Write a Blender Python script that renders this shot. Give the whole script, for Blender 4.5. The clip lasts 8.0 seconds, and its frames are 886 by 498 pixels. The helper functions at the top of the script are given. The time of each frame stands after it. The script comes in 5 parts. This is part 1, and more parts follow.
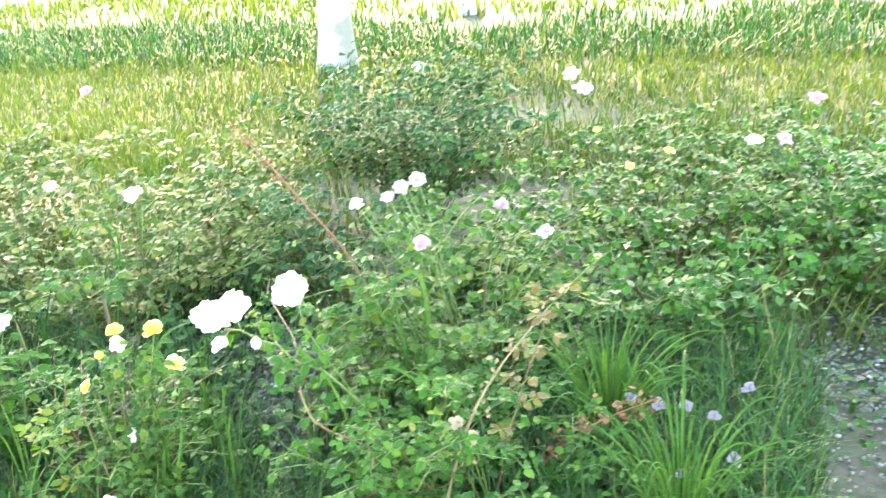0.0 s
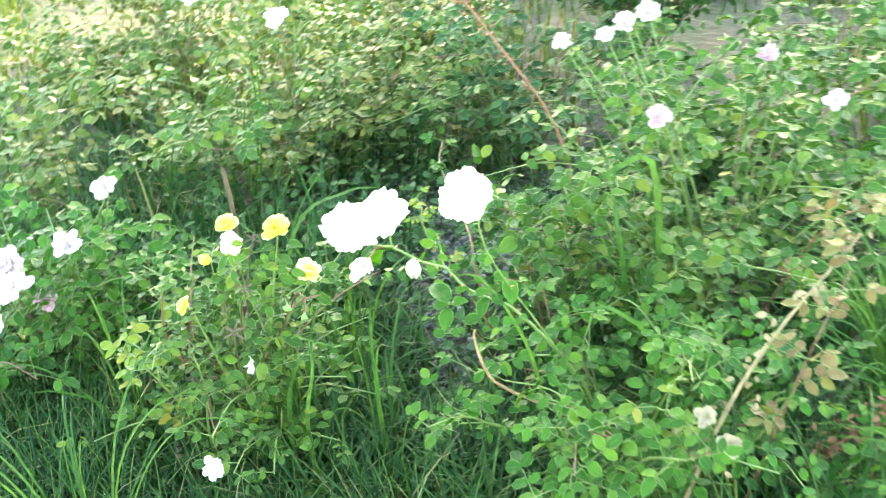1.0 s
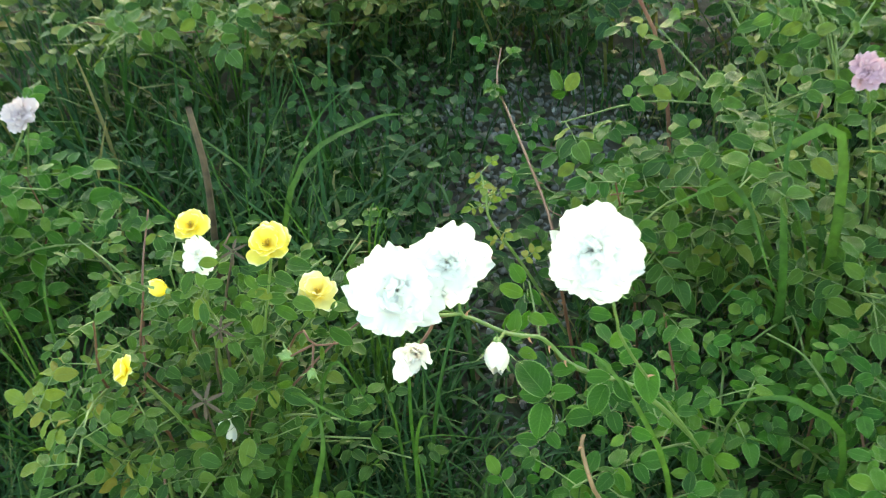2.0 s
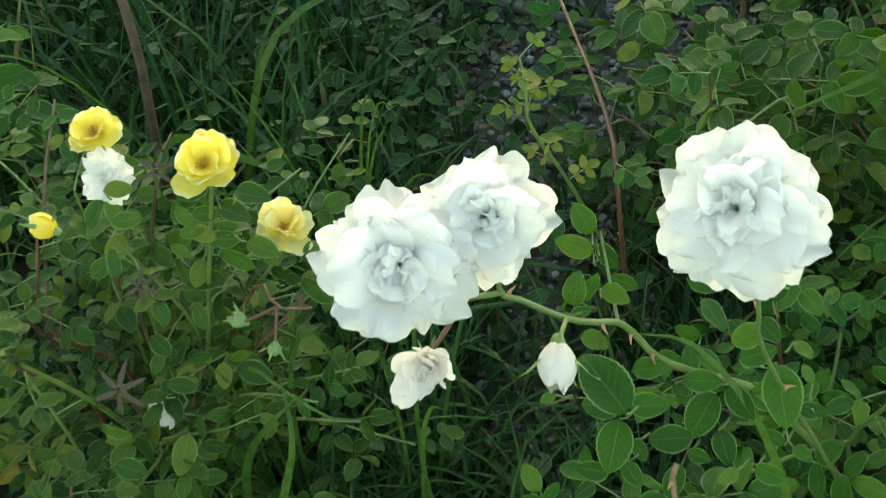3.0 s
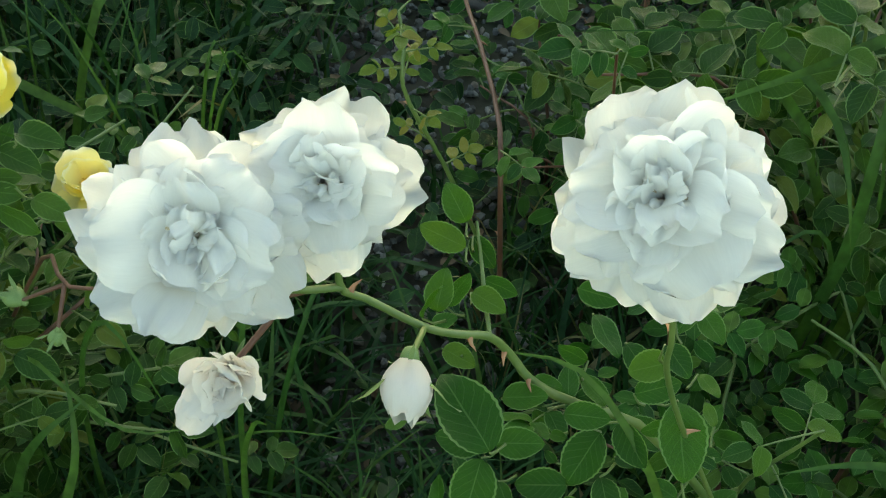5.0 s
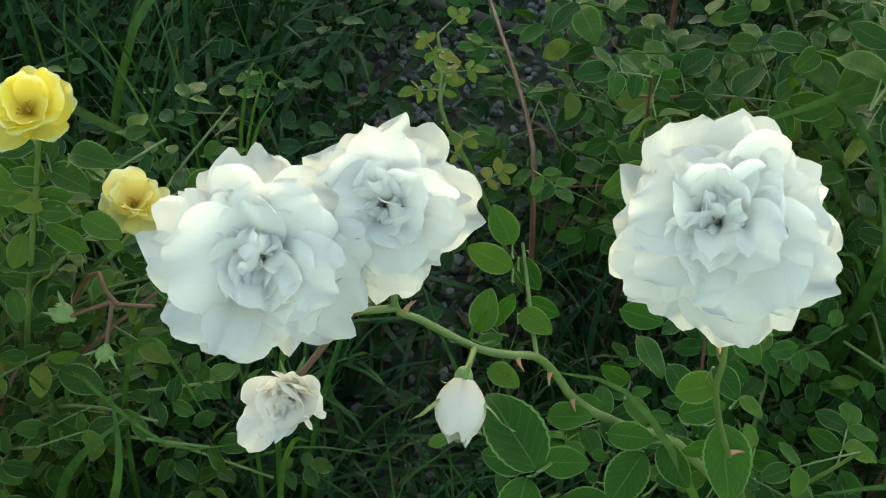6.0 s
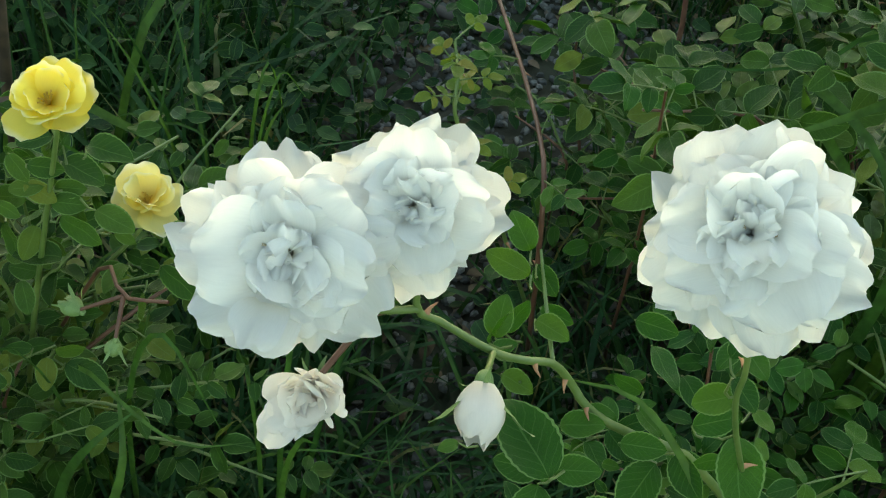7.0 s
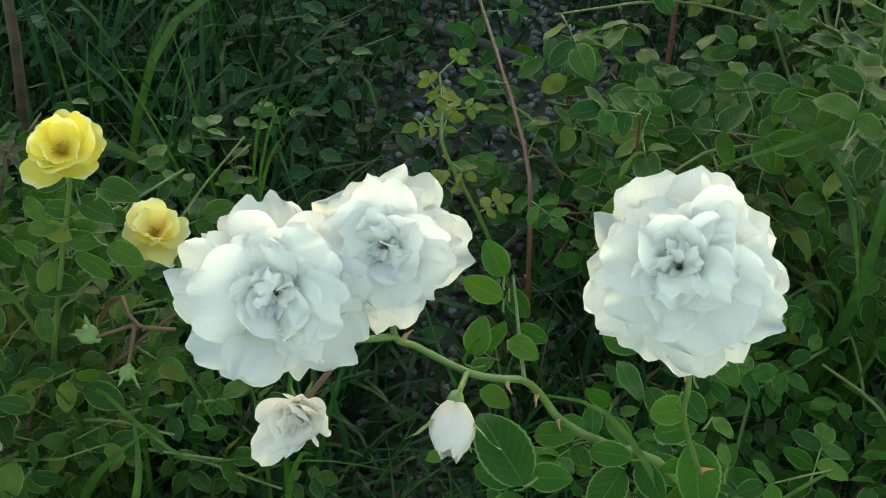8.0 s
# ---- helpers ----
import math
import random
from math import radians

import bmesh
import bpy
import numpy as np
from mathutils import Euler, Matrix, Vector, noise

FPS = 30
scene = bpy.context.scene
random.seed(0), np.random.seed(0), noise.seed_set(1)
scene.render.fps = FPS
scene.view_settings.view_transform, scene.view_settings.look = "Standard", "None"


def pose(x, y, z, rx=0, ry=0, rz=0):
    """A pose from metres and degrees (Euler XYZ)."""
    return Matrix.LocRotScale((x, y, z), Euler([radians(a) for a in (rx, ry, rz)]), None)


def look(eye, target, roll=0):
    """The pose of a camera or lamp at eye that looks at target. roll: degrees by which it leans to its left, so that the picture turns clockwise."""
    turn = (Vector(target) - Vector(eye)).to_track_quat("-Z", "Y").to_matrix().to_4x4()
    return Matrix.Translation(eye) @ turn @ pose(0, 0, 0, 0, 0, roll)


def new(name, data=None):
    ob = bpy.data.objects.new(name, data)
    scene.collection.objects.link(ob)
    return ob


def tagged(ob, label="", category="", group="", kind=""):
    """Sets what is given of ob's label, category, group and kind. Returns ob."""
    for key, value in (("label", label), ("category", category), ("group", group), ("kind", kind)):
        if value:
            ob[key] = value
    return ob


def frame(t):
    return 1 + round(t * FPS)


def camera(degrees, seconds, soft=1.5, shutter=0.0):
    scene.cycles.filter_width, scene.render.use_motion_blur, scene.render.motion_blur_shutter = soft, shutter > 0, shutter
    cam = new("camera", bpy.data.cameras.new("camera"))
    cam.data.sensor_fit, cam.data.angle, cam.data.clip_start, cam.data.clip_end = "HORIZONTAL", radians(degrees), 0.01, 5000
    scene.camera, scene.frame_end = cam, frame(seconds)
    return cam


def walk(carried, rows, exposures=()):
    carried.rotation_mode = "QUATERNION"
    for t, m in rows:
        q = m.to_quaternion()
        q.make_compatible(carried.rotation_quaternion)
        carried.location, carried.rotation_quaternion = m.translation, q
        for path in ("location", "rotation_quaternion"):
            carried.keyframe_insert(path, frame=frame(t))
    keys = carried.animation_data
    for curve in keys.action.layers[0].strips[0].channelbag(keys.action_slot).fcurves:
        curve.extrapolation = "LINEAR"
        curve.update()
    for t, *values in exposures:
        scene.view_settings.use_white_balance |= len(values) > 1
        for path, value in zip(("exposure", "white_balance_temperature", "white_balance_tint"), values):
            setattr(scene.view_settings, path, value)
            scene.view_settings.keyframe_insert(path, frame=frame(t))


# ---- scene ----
cam = camera(48.0, 8.0, soft=1.15, shutter=0.25)

# ---- camera and its walk ----
PATH = [
    (0, (0.637, -0.034, 1.36), (0.028, 1.751, 0.695), -4.2),
    (0.5, (0.455, 0.202, 1.315), (-0.267, 1.878, 0.497), -5.5),
    (1, (0.318, 0.604, 1.243), (-0.581, 2.088, 0.248), -6.0),
    (1.2, (0.272, 0.716, 1.216), (-0.691, 2.144, 0.198), -4.2),
    (2.3, (-0.173, 1.177, 1.087), (-0.846, 2.446, -0.305), -1.2),
    (2.5, (-0.202, 1.203, 1.023), (-0.817, 2.48, -0.387), 1.1),
    (3, (-0.231, 1.327, 0.965), (-0.95, 2.459, -0.542), -3.9),
    (3.5, (-0.277, 1.373, 0.872), (-0.9, 2.529, -0.637), -0.5),
    (4, (-0.256, 1.401, 0.851), (-0.826, 2.642, -0.609), 3.1),
    (4.2, (-0.237, 1.429, 0.868), (-0.82, 2.622, -0.627), 0.3),
    (5.3, (-0.262, 1.402, 0.86), (-0.745, 2.656, -0.622), 11.1),
    (5.5, (-0.241, 1.403, 0.868), (-0.809, 2.631, -0.604), 7.7),
    (6, (-0.272, 1.395, 0.868), (-0.798, 2.644, -0.602), 8.4),
    (6.5, (-0.279, 1.393, 0.867), (-0.757, 2.651, -0.613), 11.7),
    (7, (-0.283, 1.386, 0.863), (-0.801, 2.66, -0.589), 10.8),
    (7.5, (-0.275, 1.387, 0.885), (-0.809, 2.658, -0.564), 10.8),
    (8, (-0.259, 1.376, 0.909), (-0.81, 2.632, -0.546), 8.2),
]
walk(cam, [(t, look(e, a, r)) for t, e, a, r in PATH],
     exposures=[(0.0, 4.3, 8200, 3), (1.0, 4.35, 8500, -4), (1.2, 4.25, 8500, -4), (2.3, 2.8, 9200, -6), (2.5, 2.7, 9200, -6), (3.0, 2.35, 9200, -6), (3.5, 2.1, 9200, -6), (4.2, 1.94, 8700, -6), (8.0, 1.94, 8700, -6)])

# ---- light: low sun ahead, behind the tree crowns, and open sky ----
SUN_EL, SUN_AZ = radians(26), radians(22)
world = bpy.data.worlds.new("sky")
scene.world = world
world.use_nodes = True
wn = world.node_tree.nodes
sky = wn.new("ShaderNodeTexSky")
sky.sky_type = 'NISHITA'
sky.sun_disc = False
sky.sun_elevation = SUN_EL
sky.sun_rotation = -SUN_AZ
world.node_tree.links.new(sky.outputs[0], wn["Background"].inputs[0])
wn["Background"].inputs[1].default_value = 0.15
sun_dir = Vector((-math.sin(SUN_AZ) * math.cos(SUN_EL), math.cos(SUN_AZ) * math.cos(SUN_EL), math.sin(SUN_EL)))
sun = new("sun", bpy.data.lights.new("sun", "SUN"))
sun.data.energy, sun.data.angle, sun.data.color = 1.0, radians(0.6), (1.0, 0.84, 0.55)
sun.matrix_world = look(sun_dir * 40, (0, 0, 0))


# ---- materials ----
def nodes(name):
    m = bpy.data.materials.new(name)
    m.use_nodes = True
    t = m.node_tree
    return m, t.nodes, t.links, t.nodes["Principled BSDF"], t.nodes["Material Output"]


def ramp(n, stops):
    r = n.new("ShaderNodeValToRGB")
    e = r.color_ramp.elements
    while len(e) < len(stops):
        e.new(0.5)
    for k, (p, c) in zip(e, stops):
        k.position, k.color = p, (*c, 1)
    return r


def math_node(n, l, op, a, b):
    m = n.new("ShaderNodeMath")
    m.operation = op
    for i, v in enumerate((a, b)):
        if isinstance(v, (int, float)):
            m.inputs[i].default_value = v
        else:
            l.new(v, m.inputs[i])
    return m.outputs[0]


def mix_colour(n, l, kind, fac, a, b):
    m = n.new("ShaderNodeMix")
    m.data_type, m.blend_type = 'RGBA', kind
    for s, v in ((m.inputs[0], fac), (m.inputs[6], a), (m.inputs[7], b)):
        if isinstance(v, (int, float)):
            s.default_value = v
        elif isinstance(v, tuple):
            s.default_value = (*v, 1)
        else:
            l.new(v, s)
    return m.outputs[2]


def leaf_material(name, stops, single, rim=None, rough=0.42, translucent=0.2, bump=0.35):
    """Leaf green, varied from leaf to leaf, with midrib, side veins and a paler rim along the UVs."""
    m, n, l, b, out = nodes(name)
    rnd = n.new("ShaderNodeObjectInfo").outputs["Random"] if single else n.new("ShaderNodeNewGeometry").outputs["Random Per Island"]
    r = ramp(n, stops)
    l.new(rnd, r.inputs[0])
    col = r.outputs[0]
    geo = n.new("ShaderNodeTexCoord")
    nz = n.new("ShaderNodeTexNoise")
    nz.inputs["Scale"].default_value = 90.0
    nz.inputs["Detail"].default_value = 4.0
    l.new(geo.outputs["Object"], nz.inputs["Vector"])
    dark = n.new("ShaderNodeMapRange")
    for k, v in zip(("From Min", "From Max", "To Min", "To Max"), (0.3, 0.7, 0.7, 1.25)):
        dark.inputs[k].default_value = v
    l.new(nz.outputs["Fac"], dark.inputs["Value"])
    col = mix_colour(n, l, 'MULTIPLY', 1.0, col, dark.outputs["Result"])
    if rim:
        uv = n.new("ShaderNodeUVMap")
        sep = n.new("ShaderNodeSeparateXYZ")
        l.new(uv.outputs[0], sep.inputs[0])
        across = math_node(n, l, 'ABSOLUTE', math_node(n, l, 'SUBTRACT', sep.outputs[0], 0.5), 0)
        edge = math_node(n, l, 'MULTIPLY', math_node(n, l, 'GREATER_THAN', across, 0.455), 0.7)
        mid = math_node(n, l, 'MULTIPLY', math_node(n, l, 'LESS_THAN', across, 0.016), 0.3)
        slant = math_node(n, l, 'SUBTRACT', math_node(n, l, 'MULTIPLY', sep.outputs[1], 7.0), math_node(n, l, 'MULTIPLY', across, 5.0))
        vein = math_node(n, l, 'MULTIPLY', math_node(n, l, 'LESS_THAN', math_node(n, l, 'FRACT', slant, 0), 0.1), 0.12)
        mark = math_node(n, l, 'MAXIMUM', math_node(n, l, 'MAXIMUM', edge, mid), vein)
        col = mix_colour(n, l, 'MIX', mark, col, rim)
    l.new(col, b.inputs["Base Color"])
    b.inputs["Roughness"].default_value = rough
    b.inputs["Specular IOR Level"].default_value = 0.16
    bp = n.new("ShaderNodeBump")
    bp.inputs["Strength"].default_value = bump
    bp.inputs["Distance"].default_value = 0.002
    l.new(nz.outputs["Fac"], bp.inputs["Height"])
    l.new(bp.outputs[0], b.inputs["Normal"])
    if translucent:
        tr = n.new("ShaderNodeBsdfTranslucent")
        l.new(mix_colour(n, l, 'MULTIPLY', 1.0, col, (1.6, 1.7, 0.7)), tr.inputs[0])
        mx = n.new("ShaderNodeMixShader")
        mx.inputs[0].default_value = translucent
        l.new(b.outputs[0], mx.inputs[1])
        l.new(tr.outputs[0], mx.inputs[2])
        l.new(mx.outputs[0], out.inputs[0])
    return m


GREEN = [(0.0, (0.0095, 0.0474, 0.0052)), (0.45, (0.0188, 0.0786, 0.0071)), (0.8, (0.0328, 0.1122, 0.0091)), (1.0, (0.0814, 0.1496, 0.0195))]
YGREEN = [(0.0, (0.0137, 0.0479, 0.0066)), (0.5, (0.0274, 0.0758, 0.0085)), (0.85, (0.0507, 0.107, 0.0122)), (1.0, (0.1161, 0.1449, 0.0188))]
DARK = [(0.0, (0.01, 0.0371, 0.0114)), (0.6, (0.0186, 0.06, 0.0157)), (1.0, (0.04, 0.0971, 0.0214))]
# Low sun's yellow is mixed into these greens; the last stop is dry leaf.
SUNNY_DRY = [(0.0, (0.0255, 0.05525, 0.00935)), (0.5, (0.04675, 0.085, 0.01275)), (0.8, (0.0935, 0.119, 0.0221)), (1.0, (0.2125, 0.1785, 0.068))]
RIM = (0.15, 0.25, 0.08)
# GREEN and YGREEN brightened, so near upper leaves read as catching more light.
GREEN_LIT = [(0.0, (0.0131, 0.0569, 0.0048)), (0.45, (0.0232, 0.0865, 0.0066)), (0.8, (0.0377, 0.1138, 0.0083)), (1.0, (0.0726, 0.1442, 0.0119))]
YGREEN_LIT = [(0.0, (0.0184, 0.0612, 0.0082)), (0.5, (0.0357, 0.0918, 0.0122)), (0.85, (0.0612, 0.1224, 0.0153)), (1.0, (0.1326, 0.1632, 0.0255))]
LEAF_ONE = leaf_material("rose_leaf", GREEN, True, RIM)
LIT_LEAF_ONE = leaf_material("lit_rose_leaf", GREEN_LIT, True, RIM)
LIT_YLEAF_ONE = leaf_material("lit_light_rose_leaf", YGREEN_LIT, True, RIM)
LEAF_MANY = leaf_material("rose_foliage", GREEN, False, RIM)
YLEAF_ONE = leaf_material("light_rose_leaf", YGREEN, True, RIM)
YLEAF_MANY = leaf_material("light_rose_foliage", YGREEN, False, RIM)
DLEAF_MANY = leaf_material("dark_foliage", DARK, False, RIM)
SUNNY_DRY_MANY = leaf_material("sunny_foliage", SUNNY_DRY, False, RIM)
# One grass in two tones: darker for shade, yellower and brighter for sun.
GRASS_SHADED = leaf_material("shade_toned_grass", [(0.0, (0.0114, 0.0427, 0.0133)), (0.6, (0.0228, 0.076, 0.0209)), (0.9, (0.0523, 0.1093, 0.0238)), (1.0, (0.19, 0.1615, 0.076))], False, None, 0.5)
GRASS_LIT = leaf_material("sun_toned_grass", [(0.0, (0.0375, 0.07125, 0.015)), (0.6, (0.05625, 0.09, 0.0195)), (0.9, (0.09, 0.1087, 0.03)), (1.0, (0.1875, 0.1575, 0.0825))], False, None, 0.55, 0.35)
GRASS_BLADE = leaf_material("grass_blade", [(0.0, (0.02, 0.066, 0.015)), (1.0, (0.058, 0.118, 0.024))], True, None, 0.45, 0.3)


def petal_material(name, base, heart, margin, translucent=0.3):
    """Petal colour from the heart (v = 0) to the margin (v = 1), with fine streaks and soft blemishes."""
    m, n, l, b, out = nodes(name)
    uv = n.new("ShaderNodeUVMap")
    sep = n.new("ShaderNodeSeparateXYZ")
    l.new(uv.outputs[0], sep.inputs[0])
    r = ramp(n, [(0.0, heart), (0.45, base), (0.85, base), (1.0, margin)])
    l.new(sep.outputs[1], r.inputs[0])
    nz = n.new("ShaderNodeTexNoise")
    nz.inputs["Scale"].default_value = 9.0
    nz.inputs["Detail"].default_value = 3.0
    mp = n.new("ShaderNodeMapping")
    mp.inputs["Scale"].default_value = (6.0, 0.6, 1.0)
    l.new(uv.outputs[0], mp.inputs[0])
    l.new(mp.outputs[0], nz.inputs["Vector"])
    k = n.new("ShaderNodeMapRange")
    for s, v in zip(("From Min", "From Max", "To Min", "To Max"), (0.25, 0.75, 0.97, 1.02)):
        k.inputs[s].default_value = v
    l.new(nz.outputs["Fac"], k.inputs["Value"])
    col = mix_colour(n, l, 'MULTIPLY', 1.0, r.outputs[0], k.outputs["Result"])
    l.new(col, b.inputs["Base Color"])
    b.inputs["Roughness"].default_value = 0.6
    b.inputs["Specular IOR Level"].default_value = 0.25
    bp = n.new("ShaderNodeBump")
    bp.inputs["Strength"].default_value = 0.08
    bp.inputs["Distance"].default_value = 0.001
    l.new(nz.outputs["Fac"], bp.inputs["Height"])
    l.new(bp.outputs[0], b.inputs["Normal"])
    tr = n.new("ShaderNodeBsdfTranslucent")
    l.new(col, tr.inputs[0])
    mx = n.new("ShaderNodeMixShader")
    mx.inputs[0].default_value = translucent
    l.new(b.outputs[0], mx.inputs[1])
    l.new(tr.outputs[0], mx.inputs[2])
    l.new(mx.outputs[0], out.inputs[0])
    return m


WHITE_PETAL = petal_material("white_petal", (0.93, 0.915, 0.875), (0.92, 0.86, 0.72), (0.93, 0.905, 0.86), 0.64)
BUD_PETAL = petal_material("bud_petal", (0.9, 0.85, 0.8), (0.86, 0.8, 0.7), (0.9, 0.84, 0.77), 0.55)
PINK_PETAL = petal_material("pink_petal", (0.5, 0.29, 0.35), (0.45, 0.2, 0.27), (0.56, 0.38, 0.43))
BLUSH_PETAL = petal_material("blush_petal", (0.54, 0.43, 0.45), (0.5, 0.33, 0.36), (0.58, 0.49, 0.5))
YELLOW_PETAL = petal_material("yellow_petal", (0.94, 0.81, 0.17), (0.93, 0.72, 0.06), (0.94, 0.88, 0.55), 0.55)
PALE_PETAL = petal_material("pale_yellow_petal", (0.93, 0.83, 0.34), (0.93, 0.72, 0.12), (0.94, 0.9, 0.66), 0.55)


def rough_material(name, a, c, scale, rough=0.8, bump=0.5, spots=None):
    m, n, l, b, out = nodes(name)
    geo = n.new("ShaderNodeTexCoord")
    nz = n.new("ShaderNodeTexNoise")
    nz.inputs["Scale"].default_value = scale
    nz.inputs["Detail"].default_value = 8.0
    l.new(geo.outputs["Object"], nz.inputs["Vector"])
    r = ramp(n, [(0.32, a), (0.68, c)])
    l.new(nz.outputs["Fac"], r.inputs[0])
    col = r.outputs[0]
    if spots:
        big = n.new("ShaderNodeTexNoise")
        big.inputs["Scale"].default_value = scale * 0.22
        big.inputs["Detail"].default_value = 5.0
        l.new(geo.outputs["Object"], big.inputs["Vector"])
        s = ramp(n, [(0.42, (0, 0, 0)), (0.6, (1, 1, 1))])
        l.new(big.outputs["Fac"], s.inputs[0])
        col = mix_colour(n, l, 'MIX', s.outputs[0], col, spots)
    l.new(col, b.inputs["Base Color"])
    b.inputs["Roughness"].default_value = rough
    bp = n.new("ShaderNodeBump")
    bp.inputs["Strength"].default_value = bump
    bp.inputs["Distance"].default_value = 0.3 / scale
    l.new(nz.outputs["Fac"], bp.inputs["Height"])
    l.new(bp.outputs[0], b.inputs["Normal"])
    return m


SOIL = rough_material("soil", (0.04, 0.035, 0.026), (0.085, 0.072, 0.05), 18, 0.9, 0.8, (0.035, 0.05, 0.02))
CANE_GREEN = rough_material("green_cane", (0.075, 0.13, 0.028), (0.13, 0.18, 0.045), 60, 0.45, 0.15)
CANE_RED = rough_material("red_cane", (0.09, 0.035, 0.02), (0.15, 0.065, 0.035), 60, 0.5, 0.15)
CANE_BROWN = rough_material("brown_cane", (0.04, 0.026, 0.015), (0.09, 0.058, 0.032), 70, 0.7, 0.4)
THORN = rough_material("thorn", (0.3, 0.13, 0.07), (0.4, 0.2, 0.1), 90, 0.5, 0.1)
CANE_TAN = rough_material("tan_cane", (0.16, 0.085, 0.04), (0.26, 0.15, 0.075), 70, 0.65, 0.3)
STAMEN = rough_material("stamen", (0.62, 0.4, 0.06), (0.8, 0.58, 0.12), 300, 0.7, 0.2)
OLD_STAMEN = rough_material("old_stamen", (0.6, 0.47, 0.3), (0.78, 0.66, 0.46), 300, 0.8, 0.2)
SEPAL = rough_material("sepal", (0.08, 0.16, 0.04), (0.2, 0.28, 0.09), 120, 0.55, 0.2)
LIME_WASH = rough_material("lime_washed_bark", (0.4, 0.4, 0.4), (0.52, 0.52, 0.51), 14, 0.85, 0.7, (0.2, 0.19, 0.17))
BARK = rough_material("bark", (0.08, 0.06, 0.045), (0.2, 0.16, 0.12), 22, 0.9, 1.0)
WOOD = rough_material("weathered_wood", (0.08, 0.07, 0.06), (0.2, 0.17, 0.14), 20, 0.85, 0.6)
DRY_RED = rough_material("red_dry_weed", (0.15, 0.05, 0.03), (0.24, 0.11, 0.055), 50, 0.8, 0.3)
PURPLE = petal_material("purple_petal", (0.26, 0.22, 0.26), (0.22, 0.17, 0.23), (0.3, 0.26, 0.29))


def stone_material():
    m, n, l, b, out = nodes("gravel_stone")
    rnd = n.new("ShaderNodeNewGeometry").outputs["Random Per Island"]
    r = ramp(n, [(0.0, (0.07, 0.071, 0.064)), (0.4, (0.13, 0.132, 0.12)), (0.75, (0.22, 0.218, 0.195)), (0.93, (0.19, 0.15, 0.11)), (1.0, (0.5, 0.5, 0.46))])
    l.new(rnd, r.inputs[0])
    geo = n.new("ShaderNodeTexCoord")
    nz = n.new("ShaderNodeTexNoise")
    nz.inputs["Scale"].default_value = 160.0
    nz.inputs["Detail"].default_value = 5.0
    l.new(geo.outputs["Object"], nz.inputs["Vector"])
    col = mix_colour(n, l, 'OVERLAY', 0.5, r.outputs[0], nz.outputs["Fac"])
    l.new(col, b.inputs["Base Color"])
    b.inputs["Roughness"].default_value = 0.75
    bp = n.new("ShaderNodeBump")
    bp.inputs["Strength"].default_value = 0.4
    bp.inputs["Distance"].default_value = 0.002
    l.new(nz.outputs["Fac"], bp.inputs["Height"])
    l.new(bp.outputs[0], b.inputs["Normal"])
    return m


STONE = stone_material()


# ---- mesh tools ----
def array_mesh(name, verts, faces, uv=None, smooth=True):
    """A mesh from arrays: verts (n, 3), faces (m, 3 or 4), uv per vertex."""
    me = bpy.data.meshes.new(name)
    k = faces.shape[1]
    me.vertices.add(len(verts))
    me.vertices.foreach_set("co", np.ascontiguousarray(verts, dtype=np.float32).ravel())
    me.loops.add(faces.size)
    me.loops.foreach_set("vertex_index", np.ascontiguousarray(faces, dtype=np.int32).ravel())
    me.polygons.add(len(faces))
    me.polygons.foreach_set("loop_start", np.arange(0, faces.size, k, dtype=np.int32))
    me.polygons.foreach_set("use_smooth", np.full(len(faces), smooth))
    if uv is not None:
        layer = me.uv_layers.new(name="UVMap")
        layer.data.foreach_set("uv", np.ascontiguousarray(uv[faces.ravel()], dtype=np.float32).ravel())
    me.update(calc_edges=True)
    return me


def child(name, me, material, parent, label="", m=None, kind=""):
    """One mesh object under a thing or a part; its own place is given in the world."""
    if material is not None and not me.materials:
        me.materials.append(material)
    ob = new(name, me)
    if parent is not None:
        ob.parent = parent
    if m is not None:
        ob.matrix_basis = m
    if label or kind:
        tagged(ob, label=label, kind=kind)
    return ob


def many(name, template, frames, sizes, places):
    """One mesh out of many copies of a template (verts, faces, uv): frames (n, 3, 3) with the axes as columns."""
    v, f, uv = template
    sizes = np.asarray(sizes)
    if sizes.ndim == 1:
        sizes = sizes[:, None]
    allv = np.einsum("nij,nkj->nki", frames, v[None] * sizes[:, None, :]) + np.asarray(places)[:, None]
    n = len(allv)
    allf = (f[None] + (np.arange(n) * len(v))[:, None, None]).reshape(-1, f.shape[1])
    return array_mesh(name, allv.reshape(-1, 3), allf, np.tile(uv, (n, 1)))


def axes(along, normal):
    """Frames (n, 3, 3): y along, z near the normal."""
    y = along / np.linalg.norm(along, axis=1, keepdims=True)
    x = np.cross(y, normal)
    x /= np.linalg.norm(x, axis=1, keepdims=True) + 1e-9
    z = np.cross(x, y)
    return np.stack([x, y, z], axis=2)


